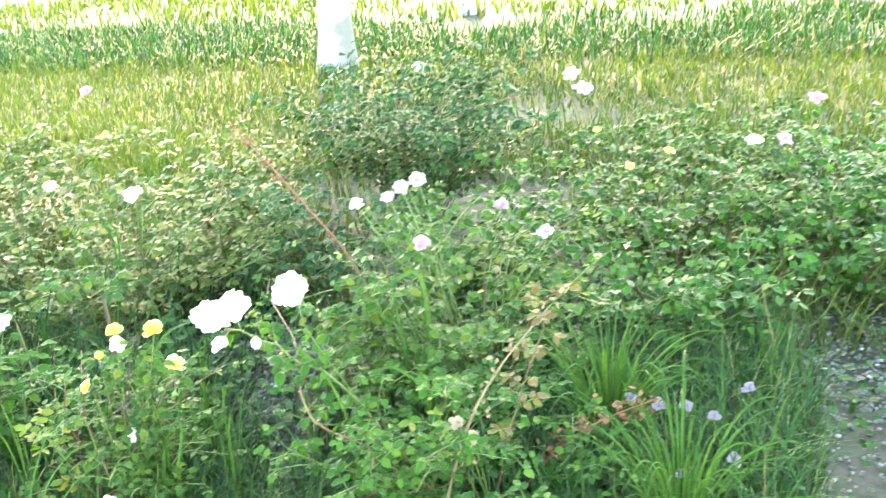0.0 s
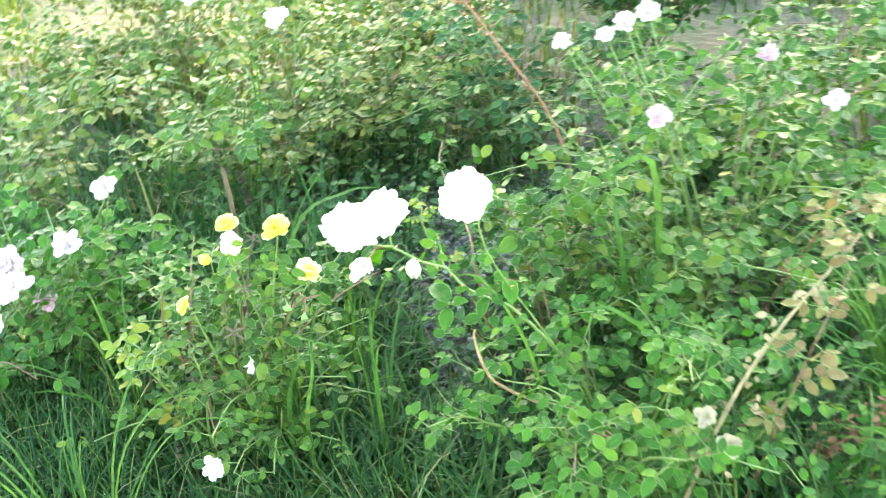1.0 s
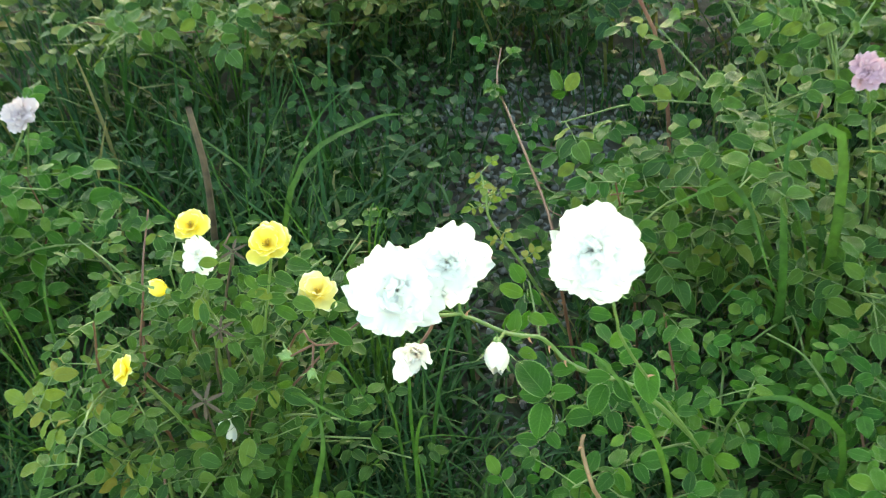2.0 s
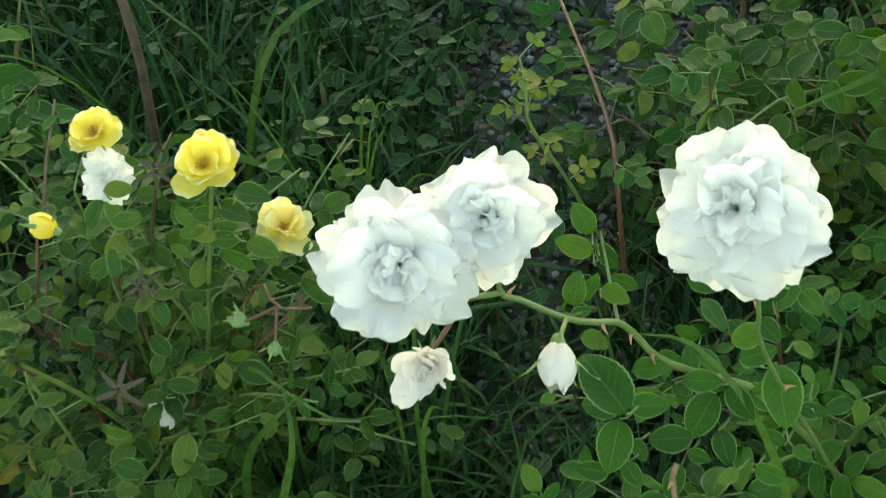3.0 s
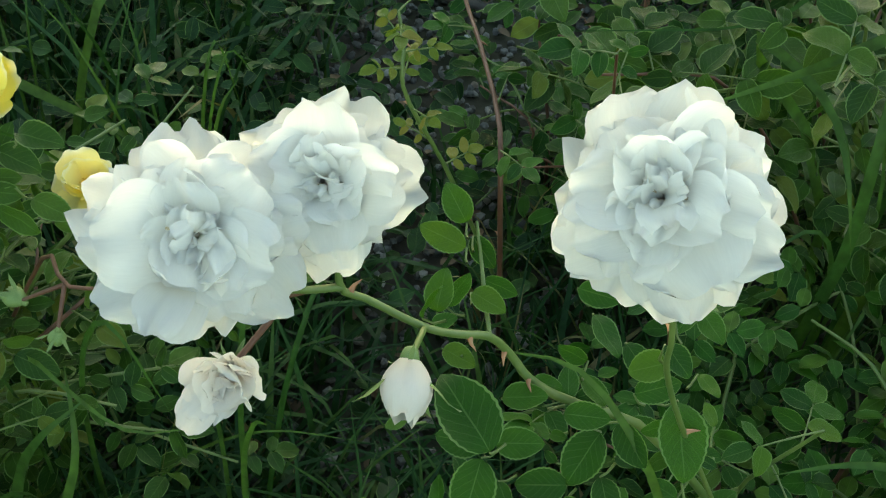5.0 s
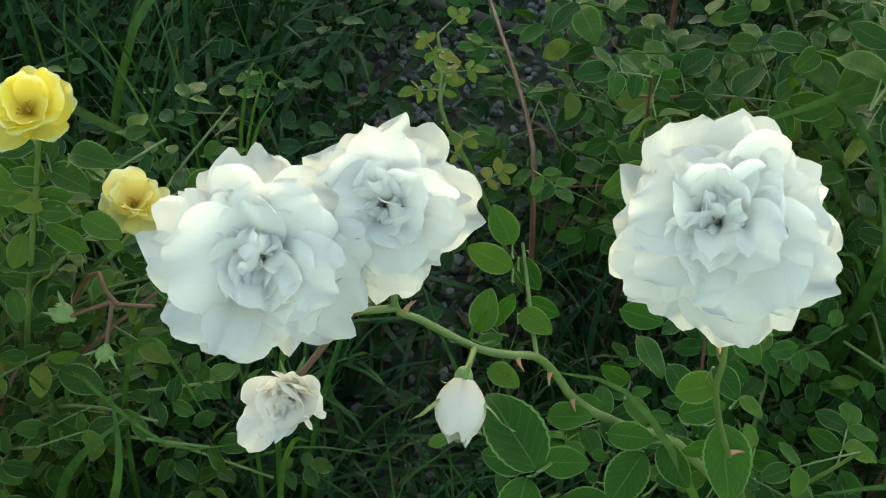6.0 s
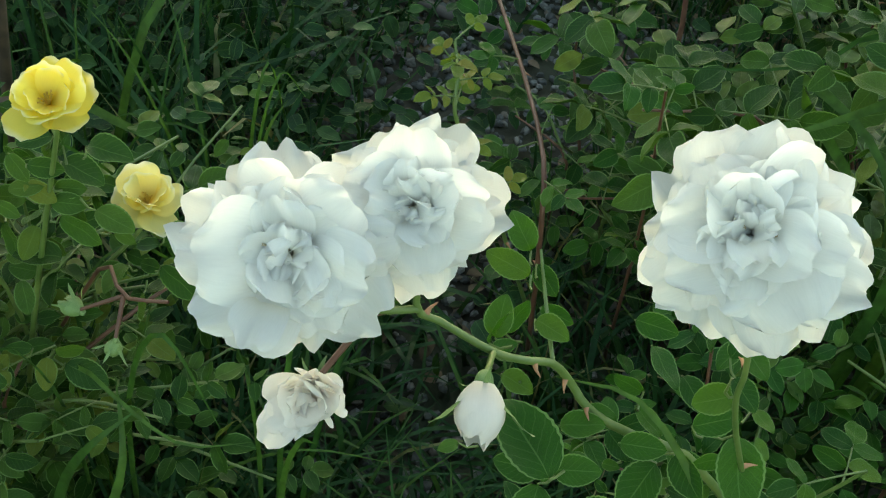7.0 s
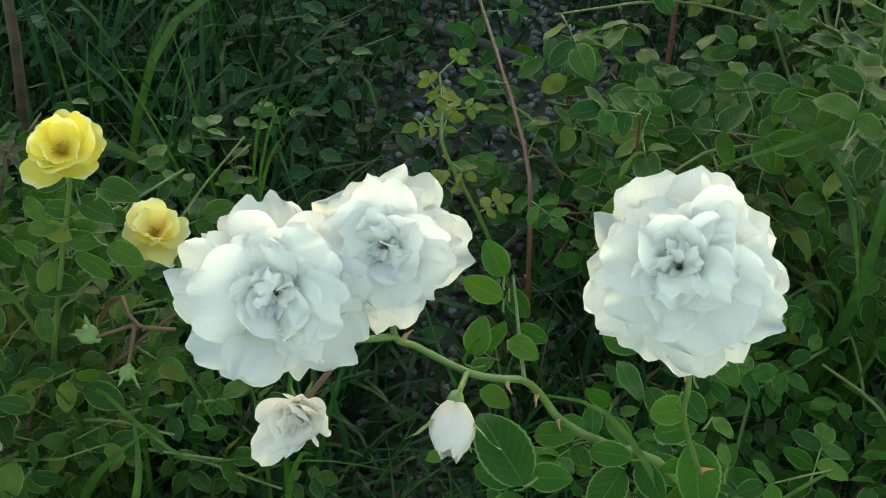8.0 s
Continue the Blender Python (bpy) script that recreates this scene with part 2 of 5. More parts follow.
def leaf_template(stations, width, fold, droop, saw=0.0):
    """A leaflet of length 1 along y: midrib low, sides raised, tip drooping, margin toothed by saw."""
    s = np.linspace(0, 1, stations)
    w = width * np.sin(np.pi * np.clip(s, 0, 1) ** 0.9) ** 0.62
    w[0] = w[-1] = 0.006
    w = w * (1 + saw * np.where(np.arange(stations) % 2, 1, -1))
    z = -droop * s ** 2
    v, uv = [], []
    for i in range(stations):
        for side in (-1, 0, 1):
            v.append((side * w[i], s[i], z[i] + abs(side) * fold * w[i] + 0.03 * math.sin(9 * s[i] + side)))
            uv.append((0.5 + 0.5 * side, s[i]))
    f = []
    for i in range(stations - 1):
        a = 3 * i
        f += [(a, a + 1, a + 4, a + 3), (a + 1, a + 2, a + 5, a + 4)]
    return np.array(v), np.array(f), np.array(uv)


LEAF_FINE = [leaf_template(21, 0.29 + 0.03 * k, 0.2 + 0.12 * k, 0.08 + 0.12 * k, 0.024) for k in range(3)]
LEAF_LOW = leaf_template(6, 0.31, 0.3, 0.18)
LEAF_MIN = leaf_template(4, 0.34, 0.3, 0.2)


def blade_template(levels, bend):
    """A grass blade of height 1, narrowing to its tip, bending towards +y."""
    s = np.linspace(0, 1, levels)
    ang = bend * s ** 1.3
    step = 1 / (levels - 1)
    y = np.concatenate([[0], np.cumsum(np.sin(ang[1:]) * step)])
    z = np.concatenate([[0], np.cumsum(np.cos(ang[1:]) * step)])
    w = 0.5 * (1 - s ** 1.8) + 0.03
    v, uv = [], []
    for i in range(levels):
        v += [(-w[i], y[i], z[i]), (w[i], y[i], z[i])]
        uv += [(0, s[i]), (1, s[i])]
    f = [(2 * i, 2 * i + 1, 2 * i + 3, 2 * i + 2) for i in range(levels - 1)]
    return np.array(v), np.array(f), np.array(uv)


def grass(name, xy, length, width, material, rng, label, bends=(0.5, 1.1, 1.8), levels=5, z0=0.0):
    """Many blades as one object of kind stuff."""
    vs, fs, us, off = [], [], [], 0
    pick = rng.integers(0, len(bends), len(xy))
    for k, b in enumerate(bends):
        p = xy[pick == k]
        n = len(p)
        if not n:
            continue
        a = rng.uniform(0, 2 * np.pi, n)
        tilt = rng.normal(0, 0.18, n)
        c, s = np.cos(a), np.sin(a)
        fr = np.zeros((n, 3, 3))
        fr[:, 0, 0], fr[:, 1, 0] = c, s
        fr[:, 0, 1], fr[:, 1, 1] = -s, c
        fr[:, 2, 2] = 1
        fr[:, 0, 2] = tilt * c
        fr[:, 1, 2] = tilt * s
        L = rng.uniform(length[0], length[1], n)
        W = rng.uniform(width[0], width[1], n)
        v, f, uv = blade_template(levels, b)
        sz = np.stack([W, L, L], 1)
        q = np.einsum("nij,nkj->nki", fr, v[None] * sz[:, None, :])
        q[..., 0] += p[:, 0, None]
        q[..., 1] += p[:, 1, None]
        q[..., 2] += z0
        vs.append(q.reshape(-1, 3))
        fs.append((f[None] + (np.arange(n) * len(v))[:, None, None]).reshape(-1, 4) + off)
        us.append(np.tile(uv, (n, 1)))
        off += n * len(v)
    ob = child(name, array_mesh(name, np.concatenate(vs), np.concatenate(fs), np.concatenate(us)), material, None)
    return tagged(ob, label=label, category="grass", kind="stuff")


def tube_arrays(points, r0, r1, sides=6):
    """A tapered tube along points."""
    p = np.array(points, float)
    n = len(p)
    d = np.gradient(p, axis=0)
    d /= np.linalg.norm(d, axis=1, keepdims=True)
    ref = np.where(np.abs(d[:, 2:3]) < 0.9, np.array([[0, 0, 1.0]]), np.array([[1.0, 0, 0]]))
    a = np.cross(d, ref)
    a /= np.linalg.norm(a, axis=1, keepdims=True)
    b = np.cross(d, a)
    r = np.linspace(r0, r1, n)
    t = np.arange(sides) / sides * 2 * np.pi
    v = p[:, None] + r[:, None, None] * (np.cos(t)[None, :, None] * a[:, None] + np.sin(t)[None, :, None] * b[:, None])
    f = []
    for i in range(n - 1):
        for j in range(sides):
            k = (j + 1) % sides
            f.append((i * sides + j, i * sides + k, (i + 1) * sides + k, (i + 1) * sides + j))
    return v.reshape(-1, 3), np.array(f)


def smooth_line(points, n):
    """A Catmull-Rom line through points."""
    p = np.array(points, float)
    p = np.vstack([2 * p[0] - p[1], p, 2 * p[-1] - p[-2]])
    out = []
    for t in np.linspace(0, len(p) - 3 - 1e-6, n):
        i = int(t)
        u = t - i
        a, b, c, d = p[i:i + 4]
        out.append(0.5 * (2 * b + (c - a) * u + (2 * a - 5 * b + 4 * c - d) * u ** 2 + (3 * b - a - 3 * c + d) * u ** 3))
    return np.array(out)


def cane(points, r0, r1, material, parent, n=14, sides=7, label="", name="cane", thorns=0, seed=0):
    line = smooth_line(points, n)
    v, f = tube_arrays(line, r0, r1, sides)
    ob = child(name, array_mesh(name, v, f), material, parent, label)
    rng = np.random.default_rng(seed)
    for i in range(thorns):
        k = (i + 0.5) / thorns * (n - 2)
        q = line[int(k)] + (line[int(k) + 1] - line[int(k)]) * (k % 1)
        along = line[min(int(k) + 1, n - 1)] - line[int(k)]
        out = np.cross(along, rng.normal(size=3))
        out /= np.linalg.norm(out)
        r = r0 + (r1 - r0) * k / n
        tv, tf = tube_arrays([q + out * r * 0.7, q + out * (r + 0.0025), q + out * (r + 0.006) - along / np.linalg.norm(along) * 0.002], 0.0016, 0.0002, 5)
        child("thorn", array_mesh("thorn", tv, tf), THORN, ob)
    return ob


def thing(name, place, label, category, group=""):
    ob = new(name)
    ob.location = place
    ob.empty_display_size = 0.05
    tagged(ob, label=label, category=category, group=group)
    return ob


def inverse(ob, parent):
    """Keep a child's numbers in world metres under a moved parent."""
    ob.matrix_parent_inverse = Matrix.Translation(-Vector(parent.location))
    return ob


# ---- roses ----
def petal_mesh(name, material, kind, seed, nx=11, ny=12):
    """A petal of length 1 growing from the origin: +z is the flower's axis, +y outwards."""
    rng = np.random.default_rng(seed)
    start, end, wide, cup, ruff = {
        "outer": (58, 90, 0.34, 0.16, 0.055),
        "mid": (46, 80, 0.36, 0.2, 0.07),
        "inner": (34, 74, 0.38, 0.26, 0.11),
        "heart": (2, 70, 0.4, 0.3, 0.18),
        "guard": (64, 98, 0.4, 0.12, 0.06),
        "broad": (50, 84, 0.46, 0.2, 0.08),
        "cupped": (36, 70, 0.46, 0.3, 0.1),
        "fold": (26, 74, 0.46, 0.5, 0.13),
        "curl": (-6, 84, 0.46, 0.6, 0.22),
        "bowl": (52, 40, 0.52, 0.3, 0.035),
        "saucer": (70, 88, 0.5, 0.16, 0.05),
        "bud": (24, -22, 0.62, 0.7, 0.015),
        "bell": (34, 20, 0.6, 0.5, 0.05)}[kind]
    s = np.linspace(0, 1, ny)
    ang = np.radians(start + (end - start) * s ** 1.4 + rng.uniform(-6, 6))
    step = 1 / (ny - 1)
    oy = np.concatenate([[0], np.cumsum(np.sin(ang[1:]) * step)])
    oz = np.concatenate([[0], np.cumsum(np.cos(ang[1:]) * step)])
    half = wide * np.where(s < 0.62, 0.16 + 0.84 * np.sin(np.pi / 2 * np.clip(s / 0.62, 0, 1)) ** 0.9, np.clip(1 - ((s - 0.62) / 0.45) ** 2, 0, 1) ** 0.38)
    ph = rng.uniform(0, 6.28, 4)
    notch = rng.choice([-0.03, 0.02, 0.05, 0.09])
    shift = rng.uniform(-0.35, 0.35)
    skew = rng.uniform(-0.1, 0.1)
    v, uv = [], []
    for i in range(ny):
        for j in range(nx):
            u = -1 + 2 * j / (nx - 1)
            x = half[i] * u * (1 + 0.05 * s[i] * math.sin(7 * s[i] + ph[3] + u)) + skew * s[i] ** 2
            lift = cup * half[i] * u * u * (1 - 0.55 * s[i])
            wave = ruff * s[i] ** 2 * (math.sin(3.4 * u + ph[0]) + 0.6 * math.sin(6.5 * u + ph[1] + 3 * s[i]) + 0.35 * s[i] * math.sin(12 * u + ph[2]))
            back = 1 - (0.1 * u * u + notch * math.exp(-((u - shift) * 4) ** 2) + 0.035 * math.sin(5 * u + ph[2])) * s[i] ** 3
            ny_, nz_ = -math.cos(ang[i]), math.sin(ang[i])
            if kind == "bud":
                a = 1.25 * u
                rad = 0.45 * math.sin(math.pi * (0.1 + 0.76 * s[i])) ** 0.75 * (1 + 0.08 * u) * (1 + 0.9 * max(0, s[i] - 0.75) * math.sin(3 * u + ph[3]))
                rad *= 1 + 0.06 * math.sin(4 * u + ph[1]) * s[i]
                v.append((rad * math.sin(a), rad * math.cos(a), s[i] * back * (1 + 0.06 * s[i] * math.sin(6 * u + ph[0]))))
            else:
                v.append((x, oy[i] * back + ny_ * (lift + wave), oz[i] * back + nz_ * (lift + wave)))
            uv.append((0.5 + 0.5 * u, s[i]))
    f = [(i * nx + j, i * nx + j + 1, (i + 1) * nx + j + 1, (i + 1) * nx + j) for i in range(ny - 1) for j in range(nx - 1)]
    me = array_mesh(name, np.array(v), np.array(f), np.array(uv))
    me.materials.append(material)
    return me


PETALS = {}


def petal(material, kind, variant):
    key = (material.name, kind, variant)
    if key not in PETALS:
        PETALS[key] = petal_mesh("petal", material, kind, 11 + variant * 7 + len(kind) * 31)
    return PETALS[key]


def sepal_mesh():
    v, f, uv = leaf_template(6, 0.085, 0.3, 0.35)
    me = array_mesh("sepal", v, f, uv)
    me.materials.append(SEPAL)
    return me


SEPAL_MESH = sepal_mesh()
hip_v, hip_f = tube_arrays([(0, 0, -1.0), (0, 0, -0.85), (0, 0, -0.5), (0, 0, -0.15), (0, 0, 0.05)], 1, 1, 9)
hip_v[:, :2] *= np.repeat([0.25, 0.55, 0.75, 0.85, 0.6], 9)[:, None]
HIP_MESH = array_mesh("hip", hip_v, hip_f)
HIP_MESH.materials.append(SEPAL)

RINGS = {
    "double": [("guard", 9, 1.02, 0.0), ("guard", 8, 0.98, 0.03), ("broad", 7, 0.9, 0.06), ("broad", 6, 0.8, 0.1), ("cupped", 6, 0.7, 0.1), ("fold", 6, 0.58, 0.14), ("fold", 5, 0.42, 0.16), ("curl", 6, 0.42, 0.16), ("curl", 5, 0.34, 0.16), ("heart", 6, 0.3, 0.1), ("heart", 4, 0.24, 0.12)],
    "loose": [("outer", 7, 1.0, 0.0), ("mid", 7, 0.85, 0.08), ("inner", 6, 0.62, 0.12), ("heart", 4, 0.42, 0.14)],
    "open": [("saucer", 5, 0.98, 0.0), ("bowl", 5, 1.0, 0.05), ("bowl", 5, 0.78, 0.08)],
    "cup": [("bowl", 5, 1.0, 0.0), ("bell", 5, 1.0, 0.05), ("bell", 4, 0.8, 0.05), ("curl", 4, 0.6, 0.1)],
    "far": [("outer", 6, 1.0, 0.0), ("mid", 6, 0.8, 0.1), ("inner", 5, 0.55, 0.15)],
}


def turned(axis, spin=0.0):
    return Vector(axis).normalized().to_track_quat("Z", "Y").to_matrix().to_4x4() @ Matrix.Rotation(spin, 4, 'Z')


def rose(parent, centre, axis, radius, material, kind, seed, label, squash=1.0, name="flower"):
    """A flower: an Empty part that holds each petal, its stamens, hip and sepals."""
    rng = np.random.default_rng(seed)
    fl = new(name)
    fl.empty_display_size = 0.01
    fl.parent = parent
    inverse(fl, parent)
    fl.matrix_basis = Matrix.Translation(centre) @ turned(axis) @ Matrix.Diagonal((1, squash, 1, 1)) @ Matrix.Rotation(rng.uniform(0, 6), 4, 'Z')
    tagged(fl, label=label)
    for r, (pk, count, size, up) in enumerate(RINGS[kind]):
        off = rng.uniform(0, 6.28)
        for i in range(count):
            a = off + (i + rng.uniform(-0.3, 0.3)) / count * 2 * math.pi
            sz = radius * size * rng.uniform(0.84, 1.14)
            loose = 2.2 if pk in ("fold", "curl") else 1.0
            m = (Matrix.Translation((0, 0, up * radius - 0.25 * radius)) @ Matrix.Rotation(a, 4, 'Z') @ Matrix.Translation((0, (loose - 1) * 0.05 * radius, 0))
                 @ Matrix.Rotation(loose * rng.uniform(-0.16, 0.14), 4, 'X') @ Matrix.Rotation(loose * rng.uniform(-0.28, 0.28), 4, 'Y')
                 @ Matrix.Diagonal((sz * rng.uniform(0.92, 1.12), sz, sz, 1)))
            child("petal", petal(material, pk, int(rng.integers(0, 6))), None, fl, m=m)
    if kind in ("open", "double"):
        vs, fs, off = [], [], 0
        for i in range(14 if kind == "open" else 8):
            a, q = rng.uniform(0, 6.28), rng.uniform(0.04, 0.24)
            tip = np.array([math.cos(a) * q, math.sin(a) * q, rng.uniform(0.02, 0.16)]) * radius
            tv, tf = tube_arrays([(0, 0, -0.2 * radius), tip * 0.8, tip], 0.0003, 0.0006, 4)
            vs.append(tv), fs.append(tf + off)
            off += len(tv)
        child("stamen_tuft", array_mesh("stamen_tuft", np.concatenate(vs), np.concatenate(fs)), STAMEN if kind == "open" else OLD_STAMEN, fl)
    low = -0.25 * radius
    child("hip", HIP_MESH, None, fl, m=Matrix.Translation((0, 0, low - 0.07 * radius)) @ Matrix.Diagonal((radius * 0.16, radius * 0.16, radius * 0.3, 1)))
    for i in range(5):
        child("sepal", SEPAL_MESH, None, fl, m=Matrix.Translation((0, 0, low - 0.02 * radius)) @ Matrix.Rotation(i * 1.2566 + 0.3, 4, 'Z') @ Matrix.Rotation(rng.uniform(-0.5, 0.1), 4, 'X') @ Matrix.Scale(radius * 0.62, 4))
    return fl


def bud(parent, base, axis, length, material, seed, label, kind="bud", count=6, drop=False):
    """A bud that hangs or stands from its base along axis."""
    rng = np.random.default_rng(seed)
    b = new("bud")
    b.empty_display_size = 0.01
    b.parent = parent
    inverse(b, parent)
    b.matrix_basis = Matrix.Translation(base) @ turned(axis, rng.uniform(0, 6))
    tagged(b, label=label)
    for i in range(count):
        a = i / count * 6.283 * 2 + rng.uniform(-0.2, 0.2)
        sz = length * (1 - 0.05 * i) * rng.uniform(0.94, 1.04)
        child("petal", petal(material, kind if i < count - 3 or kind == "bud" else "bud", i % 4), None, b,
              m=Matrix.Rotation(a, 4, 'Z') @ Matrix.Rotation(rng.uniform(-0.1, 0.03), 4, 'X') @ Matrix.Scale(sz, 4))
    if drop:
        for a in (0.3, 1.2):
            child("petal", petal(material, "outer", 2), None, b, m=Matrix.Rotation(a, 4, 'Z') @ Matrix.Rotation(-0.5, 4, 'X') @ Matrix.Scale(length * 1.0, 4))
    child("hip", HIP_MESH, None, b, m=Matrix.Translation((0, 0, 0.03 * length)) @ Matrix.Diagonal((length * 0.2, length * 0.2, length * 0.25, 1)))
    for i in range(5):
        hug = i % 2 == 0 or material is SEPAL
        turn = Matrix.Rotation(i * 1.2566 + 1.5, 4, 'Z') @ Matrix.Translation((0, (0.2 if hug else 0.05) * length, 0.05 * length))
        child("sepal", SEPAL_MESH, None, b, m=turn @ Matrix.Rotation(rng.uniform(1.05, 1.25) if hug else rng.uniform(-0.3, 0.5), 4, 'X') @ Matrix.Scale(length * (rng.uniform(0.95, 1.15) if hug else 0.5), 4))
    return b


LEAF_MESHES = {}


def leaflet_mesh(material, k):
    key = (material.name, k)
    if key not in LEAF_MESHES:
        LEAF_MESHES[key] = array_mesh("leaflet", *LEAF_FINE[k])
        LEAF_MESHES[key].materials.append(material)
    return LEAF_MESHES[key]


def compound(base, along, normal, length, leaflet, pairs, rng):
    """Stalk line and leaflets (place, along, normal, size) of one rose leaf."""
    along = np.array(along, float) / np.linalg.norm(along)
    normal = np.array(normal, float)
    side = np.cross(along, normal)
    side /= np.linalg.norm(side) + 1e-9
    up = np.cross(side, along)
    base = np.array(base, float)
    line = [base + along * length * s - up * length * 0.18 * s * s for s in (0, 0.35, 0.7, 1.0)]
    out = [(line[3], along - 0.35 * up, up + 0.25 * rng.normal(size=3), leaflet * rng.uniform(1.0, 1.2))]
    for i in range(pairs):
        s = 0.9 - 0.5 * i
        q = base + along * length * s - up * length * 0.18 * s * s
        for sg in (-1, 1):
            out.append((q, along * 0.35 + side * sg - 0.15 * up + 0.12 * rng.normal(size=3), up + 0.3 * rng.normal(size=3), leaflet * rng.uniform(0.78, 1.05)))
    return line, out


def single_leaf(parent, data, material, stalk_material, rng, label=""):
    line, leaflets = data
    v, f = tube_arrays(line, 0.0008, 0.0005, 5)
    st = child("leaf_stalk", array_mesh("leaf_stalk", v, f), stalk_material, parent, label)
    inverse(st, parent)
    for q, al, nm, sz in leaflets:
        fr = axes(np.array([al]), np.array([nm]))[0]
        m = Matrix([[*(fr[0] * sz), q[0]], [*(fr[1] * sz), q[1]], [*(fr[2] * sz), q[2]], [0, 0, 0, 1]])
        child("leaflet", leaflet_mesh(material, int(rng.integers(0, 3))), None, st, m=m)


def bush(name, base, height, spread, canes, seed, label, one, rest, group="rose bushes", near=(-0.3, 1.4, 0.9), singles=55,
         leaflet=(0.024, 0.034), node=0.035, cane_material=None, lean=(0, 0), low=0.12, template=None, shoots=2):
    """A rose bush: canes from the base, side shoots, compound leaves; the leaves nearest to `near` as parts, the rest joined."""
    rng = np.random.default_rng(seed)
    ob = thing(name, (base[0], base[1], 0.0), label, "rose bush", group)
    cane_material = cane_material or CANE_GREEN
    leaves = []
    for c in range(canes):
        a = rng.uniform(0, 2 * np.pi)
        reach = spread * math.sqrt(rng.uniform(0.05, 1.0))
        top = height * rng.uniform(0.6, 1.0) * (1 - 0.3 * (reach / spread) ** 2)
        p0 = np.array([base[0] + 0.06 * math.cos(a), base[1] + 0.06 * math.sin(a), -0.01])
        p3 = np.array([base[0] + lean[0] + reach * math.cos(a), base[1] + lean[1] + reach * math.sin(a), top])
        p1 = p0 * 0.72 + p3 * 0.28 + np.array([0, 0, top * 0.18]) + rng.normal(0, 0.015, 3)
        p2 = p0 * 0.35 + p3 * 0.65 + np.array([0, 0, top * 0.14]) + rng.normal(0, 0.02, 3)
        lines = [[p0, p1, p2, p3]]
        for s in range(shoots):
            k = p1 if s % 2 else p2
            b = a + rng.uniform(-1.6, 1.6)
            ln = rng.uniform(0.1, 0.22) * height / 0.5
            e = k + np.array([math.cos(b) * ln, math.sin(b) * ln, rng.uniform(0.0, 0.6) * ln])
            e[2] = min(e[2], height)
            lines.append([k, (k + e) / 2 + np.array([0, 0, 0.02]), e])
        for i, pts in enumerate(lines):
            inverse(cane(pts, 0.0028 if i == 0 else 0.0017, 0.0011, cane_material if rng.random() < 0.75 else CANE_RED, ob, 12 if i == 0 else 7, 6), ob)
            line = smooth_line(pts, 40)
            length = np.linalg.norm(np.diff(line, axis=0), axis=1).sum()
            nn = max(2, int(length / node))
            az = rng.uniform(0, 6.28)
            for j in range(nn):
                q = line[min(39, int(40 * (j + 0.8) / nn))]
                if q[2] < low * height:
                    continue
                az += 2.4 + rng.normal(0, 0.3)
                out = np.array([math.cos(az), math.sin(az), rng.uniform(0.0, 0.7)])
                nrm = np.array([0, 0, 1.0]) - 0.3 * np.array([0.0, 1, 0]) + 0.25 * rng.normal(size=3)
                leaves.append(compound(q, out, nrm, rng.uniform(0.045, 0.075) * leaflet[1] / 0.034, rng.uniform(*leaflet), 2 if rng.random() < 0.75 else 1, rng))
    nr = np.array(near)
    leaves.sort(key=lambda d: np.linalg.norm(d[0][3] - nr))
    for d in leaves[:singles]:
        single_leaf(ob, d, one, CANE_GREEN, rng)
    flat = [x for d in leaves[singles:] for x in d[1]]
    if flat:
        q, al, nm, sz = (np.array(k) for k in zip(*flat))
        me = many("foliage", template or LEAF_LOW, axes(al, nm), sz, q)
        inverse(child("foliage", me, rest, ob, kind="stuff"), ob)
    return ob


# ---- ground ----
def ground():
    rng = np.random.default_rng(3)
    xs = np.concatenate([[-400, -120, -40, -15, -8], np.linspace(-5, 5, 61), [8, 15, 40, 120, 400]])
    ys = np.concatenate([[-400, -120, -40, -12, -4], np.linspace(-1, 12, 79), [15, 20, 40, 120, 500]])
    v = np.array([(x, y, 0.012 * noise.noise((x * 2.3, y * 2.3, 0)) if abs(x) < 5.1 and -1.1 < y < 12.1 else 0.0) for y in ys for x in xs])
    n = len(xs)
    f = np.array([(j * n + i, j * n + i + 1, (j + 1) * n + i + 1, (j + 1) * n + i) for j in range(len(ys) - 1) for i in range(n - 1)])
    ob = child("ground", array_mesh("ground", v, f), SOIL, None)
    tagged(ob, label="dark bare soil of the rose bed and meadow", category="ground", kind="structure")


ground()


def field(x, y, scale, seed):
    return np.array([noise.noise((a * scale, b * scale, seed)) for a, b in zip(x, y)])


